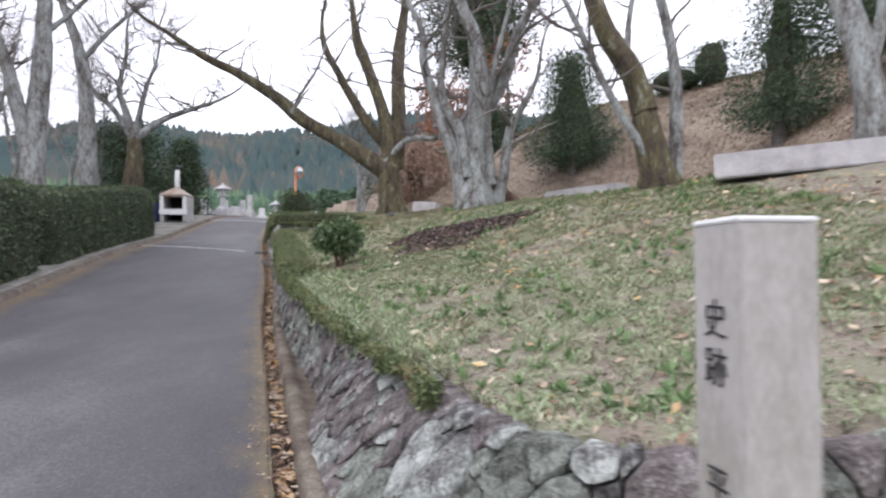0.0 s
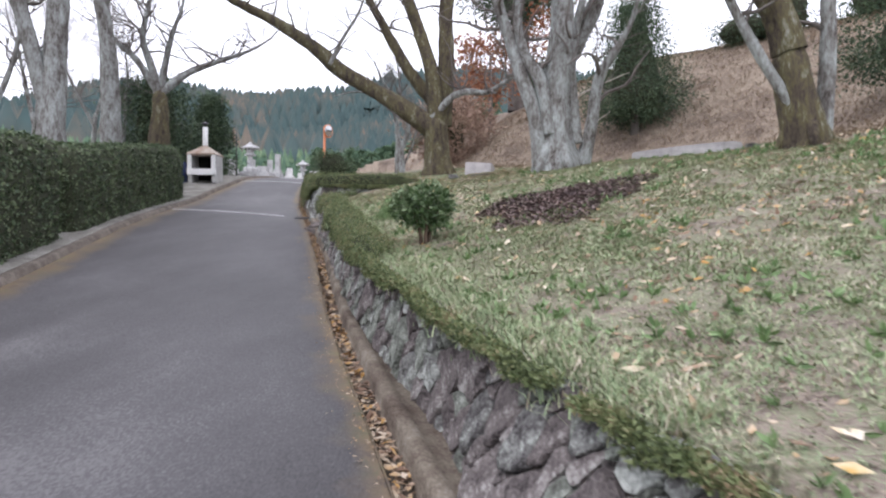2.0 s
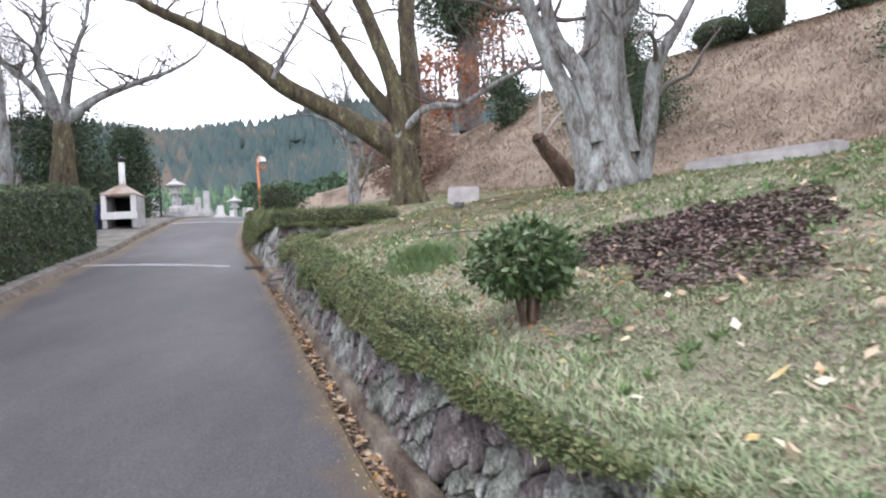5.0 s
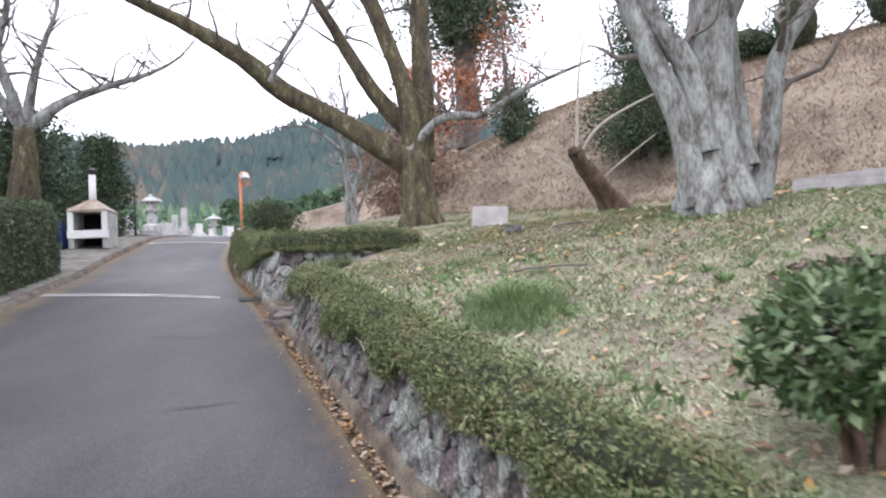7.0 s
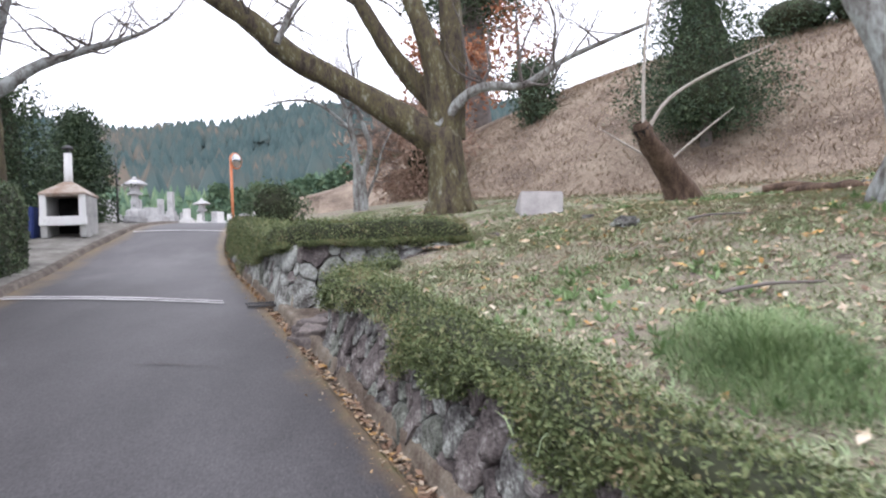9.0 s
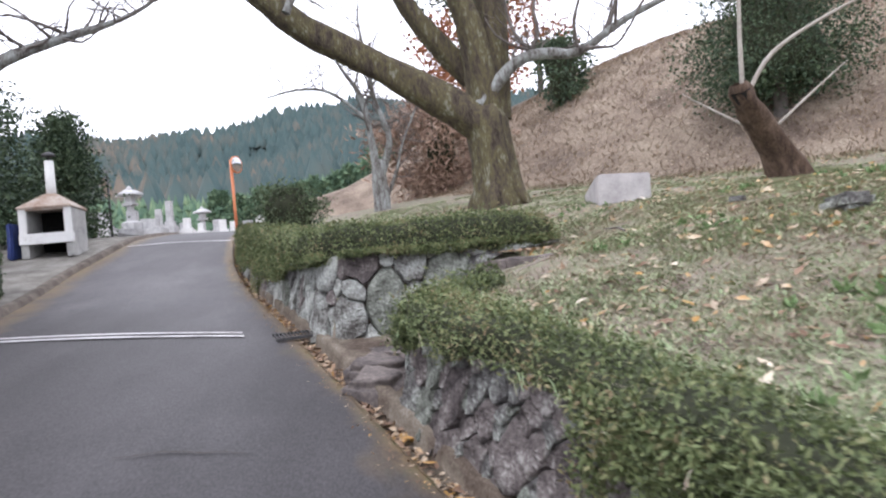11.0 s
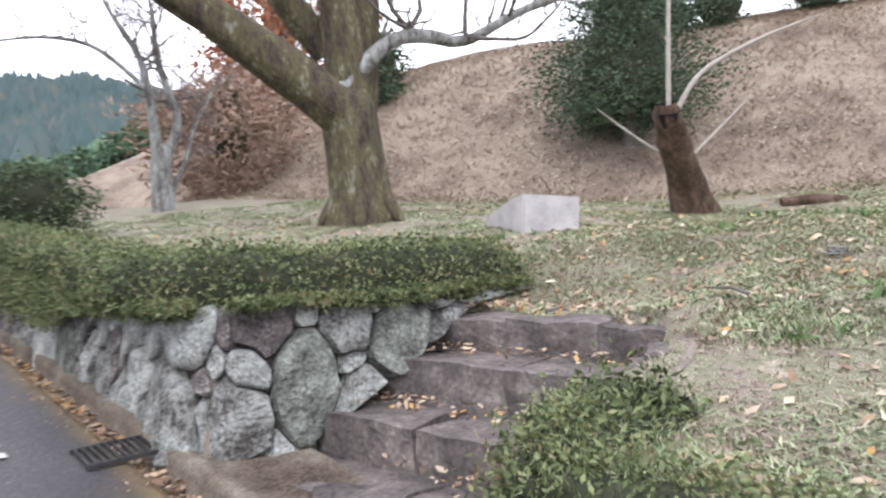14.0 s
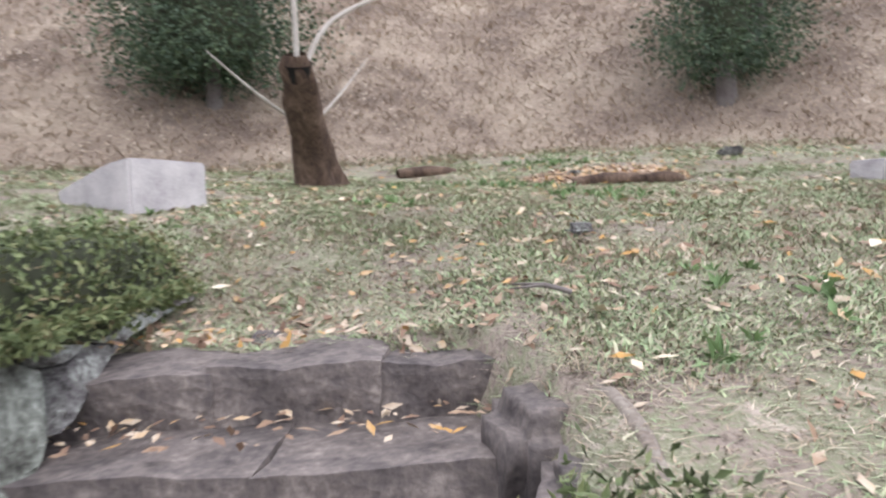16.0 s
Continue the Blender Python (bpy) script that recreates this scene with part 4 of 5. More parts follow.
def clipped(poly, px, py, nx_, ny_):
    """The part of a polygon on the near side of the line through (px, py) with normal (nx_, ny_)."""
    out = []
    for (ax, ay), (bx, by) in zip(poly, poly[1:] + poly[:1]):
        da, db = (ax - px) * nx_ + (ay - py) * ny_, (bx - px) * nx_ + (by - py) * ny_
        if da <= 0:
            out.append((ax, ay))
        if (da < 0) != (db < 0) and da != db:
            k = da / (da - db)
            out.append((ax + (bx - ax) * k, ay + (by - ay) * k))
    return out


def stone_wall(name, label, line, size, base_of, top_of, seed, batter=0.16, stand=0.03, tall=1.0, shear=0.0, relief=0.03, moss=0.12, brown=0.2, pale=2.0):
    """Rubble wall: fitted stones of all sizes, each a body of its own before a dark bed."""
    rng = random.Random(seed)
    total = sum(math.hypot(b[0] - a[0], b[1] - a[1]) for a, b in zip(line, line[1:]))
    root = tagged(new(name), label, "wall", kind="structure")
    heights = []
    for i in range(20):
        p, n = path_at(line, total * (i + 0.5) / 20)
        heights.append(top_of(p.x, p.y) - base_of(p.x, p.y))
    H = sum(heights) / 20

    def place(s, z, out):
        h = min(max(z / H, 0.0), 1.05)
        a, n = path_at(line, min(max(s - 0.15, 0.001), total - 0.001))
        b, n2 = path_at(line, min(max(s + 0.15, 0.001), total - 0.001))
        p, n = (a + b) / 2, (n + n2).normalized()
        zb, zt = base_of(p.x, p.y), top_of(p.x, p.y)
        q = p + n * (stand + (batter + 0.42 * smooth(6.0, 4.2, p.y) * smooth(2.3, 3.3, p.y) + 0.15 * smooth(3.3, 2.3, p.y)) * (1 - h) + out)
        q.z = zb + (zt - zb) * h
        return q
    bv, bf = [], []
    m = max(4, int(total / 0.2))
    for i in range(m + 1):
        for h in (0.0, 0.5, 0.94):
            bv.append(place(total * i / m, h * H, -0.035))
        q = place(total * i / m, 0.94 * H, -0.3)
        bv.append(q)
    for i in range(m):
        for j in range(3):
            a = i * 4 + j
            bf.append((a, a + 4, a + 5, a + 1))
    part("bed", mesh_from("bed", bv, bf, M["soil"]), root, "dark earth joints")
    seeds = []
    for tries, lo, hi in ((500, 0.75, 1.05), (1500, 0.48, 0.7), (3500, 0.26, 0.42), (3500, 0.17, 0.24)):
        for k in range(tries):
            s, z, r = rng.uniform(-0.1, total + 0.1), rng.uniform(0.0, H), size * rng.uniform(lo, hi)
            if r > 0.8 * size and rng.random() < 0.5:
                continue
            if all(((s - a) * tall) ** 2 + (z - b) ** 2 > (0.93 * (r + c)) ** 2 for a, b, c in seeds):
                seeds.append((s, z, r))
    for cx, cz, cr in seeds:
        poly = [(cx - 0.8, -0.03), (cx + 0.8, -0.03), (cx + 0.8, H), (cx - 0.8, H)]
        for a, b, r in seeds:
            if (a, b) != (cx, cz) and abs(a - cx) < 1.5:
                dx, dz = (a - cx) * tall, b - cz
                k = 0.5 + 0.5 * (cr * cr - r * r) / (dx * dx + dz * dz)
                poly = clipped(poly, cx + (a - cx) * k, cz + dz * k, dx * tall + shear * dz, dz)
                if len(poly) < 3:
                    break
        poly = clipped(clipped(poly, 0, 0, -1, 0), total, 0, 1, 0) if len(poly) >= 3 else []
        if len(poly) < 3:
            continue
        mx = sum(p[0] for p in poly) / len(poly)
        mz = sum(p[1] for p in poly) / len(poly)
        if max(p[0] for p in poly) - min(p[0] for p in poly) < 0.05 or max(p[1] for p in poly) - min(p[1] for p in poly) < 0.05:
            continue
        ring = []
        for (ax, az), (bx, bz) in zip(poly, poly[1:] + poly[:1]):
            L = math.hypot(bx - ax, bz - az)
            for k in ((0.14, 0.5, 0.86) if L > 0.16 else (0.2, 0.8) if L > 0.05 else (0.5,)):
                ring.append((ax + (bx - ax) * k, az + (bz - az) * k))
        ring = [(u + 0.014 * noise.noise(Vector((u * 14, w * 14, seed))), w + 0.014 * noise.noise(Vector((u * 14, w * 14, seed + 5)))) for u, w in ring]
        wide = min(max(p[0] for p in poly) - min(p[0] for p in poly), max(p[1] for p in poly) - min(p[1] for p in poly))
        gap = min(0.005 / max(wide, 0.05) * 2, 0.12)
        bulge, tip_u, tip_z = rng.uniform(0.2, 1.0) * relief + 0.05 * wide, rng.uniform(-0.16, 0.16), rng.uniform(-0.16, 0.16)
        o = place(mx, mz, 0)
        verts, n = [], len(ring)
        for shrink, out in ((1.0, -0.07), (1 - gap, 0.0), (0.93 - gap, 0.55 * bulge + 0.012), (0.62, bulge)):
            for u, w in ring:
                du, dw = (u - mx) * shrink, (w - mz) * shrink
                lift = (du * tip_u + dw * tip_z) if out > 0 else 0
                q = place(mx + du, mz + dw, out + lift)
                if out >= 0:
                    q += noise.noise_vector(q * 8 + Vector((0, seed, 0))) * 0.026
                verts.append(q - o)
        verts.append(place(mx, mz, bulge * rng.uniform(0.85, 1.15)) - o)
        faces = []
        for j in range(3):
            for i in range(n):
                p0, p1 = j * n + i, j * n + (i + 1) % n
                faces.append((p0, p1, p1 + n, p0 + n))
        for i in range(n):
            faces.append((3 * n + i, 3 * n + (i + 1) % n, 4 * n))
        pick = rng.random()
        ob = part("stone", mesh_from("stone", verts, faces, M["mossy"] if pick < moss else M["brown_stone"] if pick < moss + brown else M["pale_stone"] if pick > pale else M["stone"], rng.random() < 0.5), root)
        ob.location = o
    return root


stone_wall("wall_lower", "low dry-laid rubble wall of grey upright stones", WALL_1[1:], 0.2, lambda x, y: road_z(x, y) - 0.04, lambda x, y: lawn_z(x, y) + 0.0, 3, 0.16, 0.07, 1.4, 0.25, 0.03, 0.25, 0.45)
stone_wall("wall_terrace", "terrace wall of large pale weathered stones", [(-2.0, 18.36), (-3.3, 17.86)] + WALL_2[:4], 0.265, lambda x, y: (road_z(x, y) - 0.04) + 0.75 * smooth(-4.3, -2.6, x), lambda x, y: 2.8 + 0.1 * max(0.0, y - 19.0), 8, 0.12, 0.1, 1.1, 0.0, 0.035, pale=0.45)


def drape(name, label, line, s0, s1, n, size, reach, seed, top_of, out=0.1, length=2.2):
    """Leafy growth that hangs from the wall's top over its face, in uneven tongues."""
    rng = np.random.default_rng(seed)
    P, N = [], []
    while len(P) < n:
        s = rng.uniform(s0, s1)
        p, nn = path_at(line, s)
        hang = reach(p.y) * (0.6 + 0.9 * noise.noise(Vector((s * 1.6, seed, 0))) + 0.4 * noise.noise(Vector((s * 5, seed, 3))))
        d = hang * rng.random() ** 0.8
        if hang < 0.03:
            continue
        q = p + nn * (out * rng.uniform(0.3, 1.0) + 0.05 + 0.16 * d)
        P.append((q.x, q.y, top_of(p.x, p.y) + 0.06 - d))
        N.append((nn.x, nn.y, 0.25))
    v, f = cards(np.array(P), size, rng, length, np.array(N), 0.8)
    return tagged(part(name, quick_mesh(name, v, f, M["low_hedge"])), label, "trailing plant", kind="stuff")


drape("trailing_growth", "small green leaves hanging over the rubble wall", WALL_1, 6.5, 17.4, 42000, 0.014, lambda y: 0.12 + 0.2 * smooth(6.5, 10, y) + 0.16 * smooth(12, 14, y), 61, lambda x, y: lawn_z(x, y), 0.17)
drape("trailing_growth", "hedge leaves hanging over the terrace wall", [(-2.0, 18.36), (-3.3, 17.86)] + WALL_2, 0.1, 11.0, 30000, 0.016, lambda y: 0.1 + 0.5 * smooth(18.6, 20.8, y), 62, lambda x, y: 2.78 + 0.1 * max(0.0, y - 19.0), 0.22)

# ---- stone steps ----
stair = thing("stone_steps", "worn dark stone steps up to the lawn", "steps", at=(-2.7, 17.2, 2.0))
edge_a, edge_b = Vector((-3.02, 17.95, 0)), Vector((-2.42, 16.4, 0))
run = (edge_b - edge_a).normalized()
rise_dir = Vector((-run.y, run.x, 0))
ang = math.atan2(run.y, run.x)
for k, (off, top, cut0, cut1) in enumerate([(0.0, 2.61, -0.1, -0.04), (-0.42, 2.40, -0.2, -0.2), (-0.86, 2.15, -0.25, -0.25), (-1.28, 1.93, -0.2, -0.05)]):
    L = (edge_b - edge_a).length - cut0 - cut1
    n_st = (3, 2, 3, 2)[k]
    at = 0.0
    for j in range(n_st):
        w = L * ([0.42, 0.33, 0.25] if n_st == 3 else [0.55, 0.45])[j]
        c = edge_a + run * (cut0 + at + w / 2) + rise_dir * (off + 0.3)
        ob = bm_part("step", block(w + 0.004, 0.62, 0.34, None, 0, 9, 0.03, k * 5), M["step"], stair)
        ob.location = Vector((c.x, c.y, top - 0.34 + 0.01 * math.sin(j * 2 + k))) - stair.location
        ob.rotation_euler = (0, 0, ang)
        at += w
for j, (x, y, z, sx_, sy_, sz_, rz) in enumerate([(-2.7, 16.2, 2.18, 0.34, 0.3, 0.38, 35), (-2.42, 16.3, 2.3, 0.36, 0.24, 0.3, 40), (-3.0, 15.98, 2.1, 0.42, 0.32, 0.4, 20), (-4.02, 16.75, 1.66, 0.8, 0.5, 0.26, 70), (-4.1, 16.25, 1.55, 0.55, 0.45, 0.3, 60), (-3.45, 15.98, 1.8, 0.5, 0.3, 0.4, 15)]):
    ob = bm_part("rubble", block(sx_, sy_, sz_, None, 0.06, 3, 0.05, 40 + j), M["step" if j != 1 else "stone"], stair, flat=False)
    ob.location = Vector((x, y, z)) - stair.location
    ob.rotation_euler = (0.06, -0.05, radians(rz))


v, f = [], []
tube(v, f, [(x, y, lawn_z(x, y) + h, r) for x, y, h, r in ((-2.66, 16.08, -0.04, 0.018), (-2.76, 15.97, -0.006, 0.022), (-2.93, 15.87, -0.006, 0.022), (-3.08, 15.81, -0.012, 0.018), (-3.2, 15.74, -0.04, 0.01))], 9, 0.6, 3)
tagged(part("surface_root", mesh_from("surface_root", v, f, M["concrete"])), "pale worn tree root along the grass beside the steps", "root")


# ---- incinerator beside the lane ----
icx, icy = -10.55, 26.45
icz = 3.55
inc = thing("incinerator", "white-painted block incinerator with a sooty mouth and chimney", "incinerator", at=(icx, icy, icz))
inc.rotation_euler = (0, 0, radians(4))
inc.scale = (0.92, 0.92, 1.0)


def inc_part(name, sx, sy, sz, x, y, z, m, label="", bevel=0.01):
    ob = bm_part(name, block(sx, sy, sz, None, bevel), M[m], inc, label)
    ob.location = (x, y, z)
    return ob


for x in (-0.47, 0.47):
    inc_part("side_wall", 0.16, 1.0, 1.02, x, 0, -0.05, "blockwall", "grey block side wall")
    inc_part("front_post", 0.162, 0.05, 0.68, x, -0.52, 0.32, "plaster", "white painted front post")
inc_part("back_wall", 0.78, 0.12, 1.02, 0, 0.43, -0.05, "soot", "sooty back wall")
inc_part("front_beam", 1.12, 0.14, 0.22, 0, -0.5, 0.24, "plaster", "white painted front beam")
inc_part("hearth", 0.78, 0.8, 0.06, 0, -0.02, 0.36, "soot", "sooty hearth slab")
inc_part("lintel", 1.1, 0.08, 0.06, 0, -0.5, 0.94, "rust_cap", "stained lintel")
bm = bmesh.new()
a = [bm.verts.new(p) for p in ((-0.57, -0.58, 0), (0.57, -0.58, 0), (0.57, 0.58, 0), (-0.57, 0.58, 0))]
b = [bm.verts.new(p) for p in ((-0.57, -0.58, 0.04), (0.57, -0.58, 0.04), (0.57, 0.58, 0.04), (-0.57, 0.58, 0.04))]
c = [bm.verts.new(p) for p in ((-0.1, -0.1, 0.36), (0.1, -0.1, 0.36), (0.1, 0.1, 0.36), (-0.1, 0.1, 0.36))]
bm.faces.new(a)
bm.faces.new(c)
for lo, hi in ((a, b), (b, c)):
    for i in range(4):
        bm.faces.new((lo[i], lo[(i + 1) % 4], hi[(i + 1) % 4], hi[i]))
ob = bm_part("roof", bm, M["rust_cap"], inc, "stained hipped mortar roof")
ob.location = (0, 0, 0.98)
v, f = lathe([(0.11, 1.28), (0.105, 1.5), (0.1, 2.05)], 14)
chimney = part("chimney", mesh_from("chimney", v, f, M["plaster"]), inc, "white cylindrical chimney")
v, f = lathe([(0.03, 2.05), (0.03, 2.14), (0.16, 2.15), (0.13, 2.2), (0.02, 2.25)], 12)
part("cowl", mesh_from("cowl", v, f, M["steel"]), chimney, "dark metal cowl")
sheet = tagged(bm_part("folded_sheet", block(0.12, 0.5, 0.75, None, 0.03, 2, 0.02, 3), M["tarp"], None), "folded dark blue sheet leaning beside the incinerator", "sheet")
sheet.location = (-11.2, 26.1, gz(-11.2, 26.1) - 0.02)

# ---- inscribed pillar at the lane's entry ----
px, py = 0.752, 1.62
pz = gz(px, py)
pillar = thing("stone_pillar", "pale square inscribed stone pillar with a white top", "stone pillar", at=(px, py, pz))
pillar.rotation_euler = (0, 0, radians(-82))
shaft = bm_part("shaft", block(0.2, 0.2, 1.645 - pz, None, 0.006, 4, 0.0015, 1), M["pillar"], pillar)
shaft.location = (0, 0, -0.03)
cap = bm_part("cap", block(0.204, 0.204, 0.014, None, 0.004), M["whitecap"], pillar, "white painted top")
cap.location = (0, 0, 1.613 - pz)
for k, (ch, z) in enumerate((("史", 1.38), ("跡", 1.265), ("平", 0.985))):
    cu = bpy.data.curves.new("character", "FONT")
    cu.body, cu.size, cu.extrude, cu.align_x, cu.align_y = ch, 0.1, 0.0012, "CENTER", "CENTER"
    tmp = bpy.data.objects.new("character", cu)
    me = bpy.data.meshes.new_from_object(tmp)
    bpy.data.objects.remove(tmp)
    me.materials.clear()
    me.materials.append(M["ink"])
    ob = part("character", me, pillar, "black painted carved character")
    ob.rotation_euler = (radians(90), 0, 0)
    ob.location = (0.0, -0.1025, z - pz)

# ---- stone slabs and blocks on the lawn ----
def laid(name, label, category, x, y, sx, sy, sz, rz, m, sink=0.03, lean=0.0, rough_by=0.012, seed=1, bevel=0.02):
    ob = bm_part(name, block(sx, sy, sz, None, bevel, 3, rough_by, seed), M[m], None, flat=True)
    ob.location = (x, y, gz(x, y) - sink)
    ob.rotation_euler = (0, lean, radians(rz))
    return tagged(ob, label, category)


laid("stone_slab", "long low pale stone slab lying in the grass", "stone slab", 2.9, 13.6, 2.1, 0.45, 0.22, -62, "granite", 0.02, 0.02, 0.02, 2)
laid("stone_bench", "long pale cut stone slab on the lawn", "stone slab", 4.75, 8.3, 2.5, 0.5, 0.32, -25, "granite", 0.03, -0.04, 0.006, 3)
laid("granite_block", "pale lavender-grey granite block on the grass", "stone block", -0.5, 20.1, 0.7, 0.95, 0.5, -8, "granite", 0.15, 0.05, 0.006, 4)
granite = bpy.data.objects["granite_block"]
for v in granite.data.vertices:
    v.co.z *= 0.93 - 0.42 * smooth(-0.1, 0.75, v.co.y * 0.75 - v.co.x * 0.65)
for k, (x, y, s) in enumerate([(-0.35, 20.6, 0.3), (0.2, 19.2, 0.08), (-1.15, 14.9, 0.2), (-0.95, 16.4, 0.13), (3.4, 17.3, 0.16), (5.0, 15.6, 0.25)]):
    laid("field_stone", "small rough stone lying in the grass", "stone", x, y, s * 1.3, s, s * 0.5, 40 * k, "stone", 0.02, 0, 0.03, 20 + k, 0.03)
for k, (x, y, L, rz) in enumerate([(2.1, 16.7, 0.7, -75), (2.2, 16.2, 0.35, -80), (3.6, 19.3, 0.8, -50)]):
    v, f = [], []
    tube(v, f, [(-L / 2, 0, 0.06, 0.07), (0, 0.03, 0.08, 0.08), (L / 2, 0, 0.06, 0.06)], 10, 0.3, k)
    ob = tagged(part("rotting_log", mesh_from("rotting_log", v, f, M["deadwood"])), "dark rotting log lying on the grass", "log", "fallen logs")
    ob.location = (x, y, gz(x, y) - 0.03)
    ob.rotation_euler = (0, 0, radians(rz))
for k, (x, y, L, rz) in enumerate([(-1.3, 12.3, 0.9, 5), (-2.0, 16.35, 0.28, 70), (-0.6, 14.2, 0.5, -30)]):
    v, f = [], []
    tube(v, f, [(-L / 2, 0, 0.0, 0.012), (-L / 6, 0.04, 0.03, 0.01), (L / 2, 0.0, 0.02, 0.004)], 6, 0.2, k)
    tube(v, f, [(-L / 6, 0.04, 0.03, 0.008), (L / 8, 0.16, 0.03, 0.003)], 5)
    ob = tagged(part("fallen_twig", mesh_from("fallen_twig", v, f, M["twig"])), "bare grey fallen twig on the grass", "twig", "fallen twigs")
    ob.location = (x, y, gz(x, y) + 0.03)
    ob.rotation_euler = (0, 0, radians(rz))

# ---- drain grating ----
gx0, gy0 = road_edge(18.05) + 0.02, 18.05
grate = thing("drain_grate", "dark steel drain grating across the gutter", "drain grate", at=(gx0, gy0, road_z(gx0, gy0) + 0.015))
grate.rotation_euler = (radians(6), 0, radians(14))
for s in (-0.14, 0.14):
    ob = bm_part("rim", block(0.46, 0.02, 0.025, None, 0.003), M["steel"], grate)
    ob.location = (0, s, 0)
for k in range(12):
    ob = bm_part("bar", block(0.014, 0.27, 0.02, None, 0.002), M["steel"], grate)
    ob.location = (-0.21 + k * 0.038, 0, 0.002)

# ---- burial ground at the lane's end ----
def lantern(x, y, z, h, group="stone lanterns"):
    root = thing("stone_lantern", "grey stone lantern with a wide curved roof", "stone lantern", group, (x, y, z))
    for name, prof, n in (("pedestal", [(0.26, -0.3), (0.26, 0.08), (0.2, 0.12)], 6), ("post", [(0.1, 0.12), (0.09, 0.5), (0.11, 0.52)], 10), ("fire_box", [(0.2, 0.52), (0.2, 0.58), (0.13, 0.6), (0.13, 0.76)], 6), ("roof", [(0.14, 0.76), (0.34, 0.78), (0.33, 0.82), (0.14, 0.92)], 6), ("finial", [(0.06, 0.92), (0.08, 0.95), (0.03, 1.02)], 8)):
        v, f = lathe([(r * h, q * h) for r, q in prof], n)
        part(name, mesh_from(name, v, f, M["grave"], False), root)
    return root


def gravestone(x, y, z, h, w, m, label, group, rz=0):
    root = thing("gravestone", label, "gravestone", group, (x, y, z))
    root.rotation_euler = (0, 0, radians(rz))
    for name, sx, sz, z0 in (("plinth", w * 2.0, 0.25 * h + 0.3, -0.3), ("base", w * 1.45, 0.14 * h, 0.25 * h), ("pillar", w, 0.61 * h, 0.39 * h)):
        ob = bm_part(name, block(sx, sx, sz, None, 0.02), M[m], root)
        ob.location = (0, 0, z0)
    return root


def stand_at(x, y):
    return gz(x, y)


lantern(-12.75, 38.6, stand_at(-12.75, 38.6) + 0.35, 1.55)
lantern(-12.3, 49.0, stand_at(-12.3, 49.0) + 0.2, 1.5)
for k, (x, y, h, w, white) in enumerate([(-13.6, 38.2, 0.8, 0.35, 0), (-14.3, 38.9, 0.9, 0.4, 0), (-12.1, 38.9, 0.5, 0.5, 0), (-13.1, 39.9, 0.9, 0.4, 0), (-15.2, 39.6, 1.0, 0.4, 0),
                                         (-13.2, 44.0, 1.2, 0.3, 0), (-12.6, 43.6, 1.55, 0.28, 0), (-13.9, 44.5, 0.8, 0.5, 0), (-12.0, 44.2, 0.75, 0.3, 1), (-11.7, 45.6, 0.55, 0.25, 1),
                                         (-11.2, 47.2, 0.9, 0.35, 0), (-10.7, 46.0, 1.0, 0.35, 1), (-10.2, 46.2, 0.9, 0.32, 1), (-10.45, 45.4, 0.5, 0.3, 1), (-9.3, 45.0, 0.85, 0.45, 0), (-8.8, 45.6, 1.1, 0.4, 1), (-12.9, 47.5, 0.7, 0.4, 0)]):
    gravestone(x, y, stand_at(x, y) + 0.1, h, w, "grave_white" if white else "grave", "white polished gravestone on a stepped plinth" if white else "grey weathered gravestone on a stepped plinth", "gravestones", 10 * math.sin(k * 3))
for x, y in ((-10.6, 31.6), (-11.5, 33.5)):
    laid("guard_stone", "low rough stone beside the lane", "stone", x, y, 0.7, 0.4, 0.25, 20, "grave", 0.04, 0, 0.04, 7, 0.05)
v, f = lathe([(0.035, -0.2), (0.035, 1.9)], 8)
post = tagged(part("marker_post", mesh_from("marker_post", v, f, M["steel"])), "thin dark post beside the lane", "post")
post.location = (-11.0, 31.2, gz(-11.0, 31.2))

mx_, my_ = -9.6, 43.4
mz_ = gz(mx_, my_)
mirror = thing("traffic_mirror", "round traffic mirror on a tall orange pole", "traffic mirror", at=(mx_, my_, mz_))
v, f = lathe([(0.07, -0.2), (0.07, 3.75)], 12)
part("pole", mesh_from("pole", v, f, M["orange"]), mirror, "faded orange pole")
v, f = lathe([(0.36, 0.0), (0.38, 0.03), (0.34, 0.06), (0.26, 0.085), (0.13, 0.105), (0.02, 0.11)], 24)
disc = part("mirror_face", mesh_from("mirror_face", v, f, M["mirror"]), mirror, "convex mirror face")
disc.matrix_local = pose(0.25, -0.1, 3.5, 90, 0, 62)
v, f = lathe([(0.39, -0.05), (0.41, -0.05), (0.41, 0.04), (0.39, 0.04)], 24)
hood = part("hood", mesh_from("hood", v, f, M["orange"]), mirror, "orange rim")
hood.matrix_local = pose(0.25, -0.1, 3.5, 90, 0, 62)

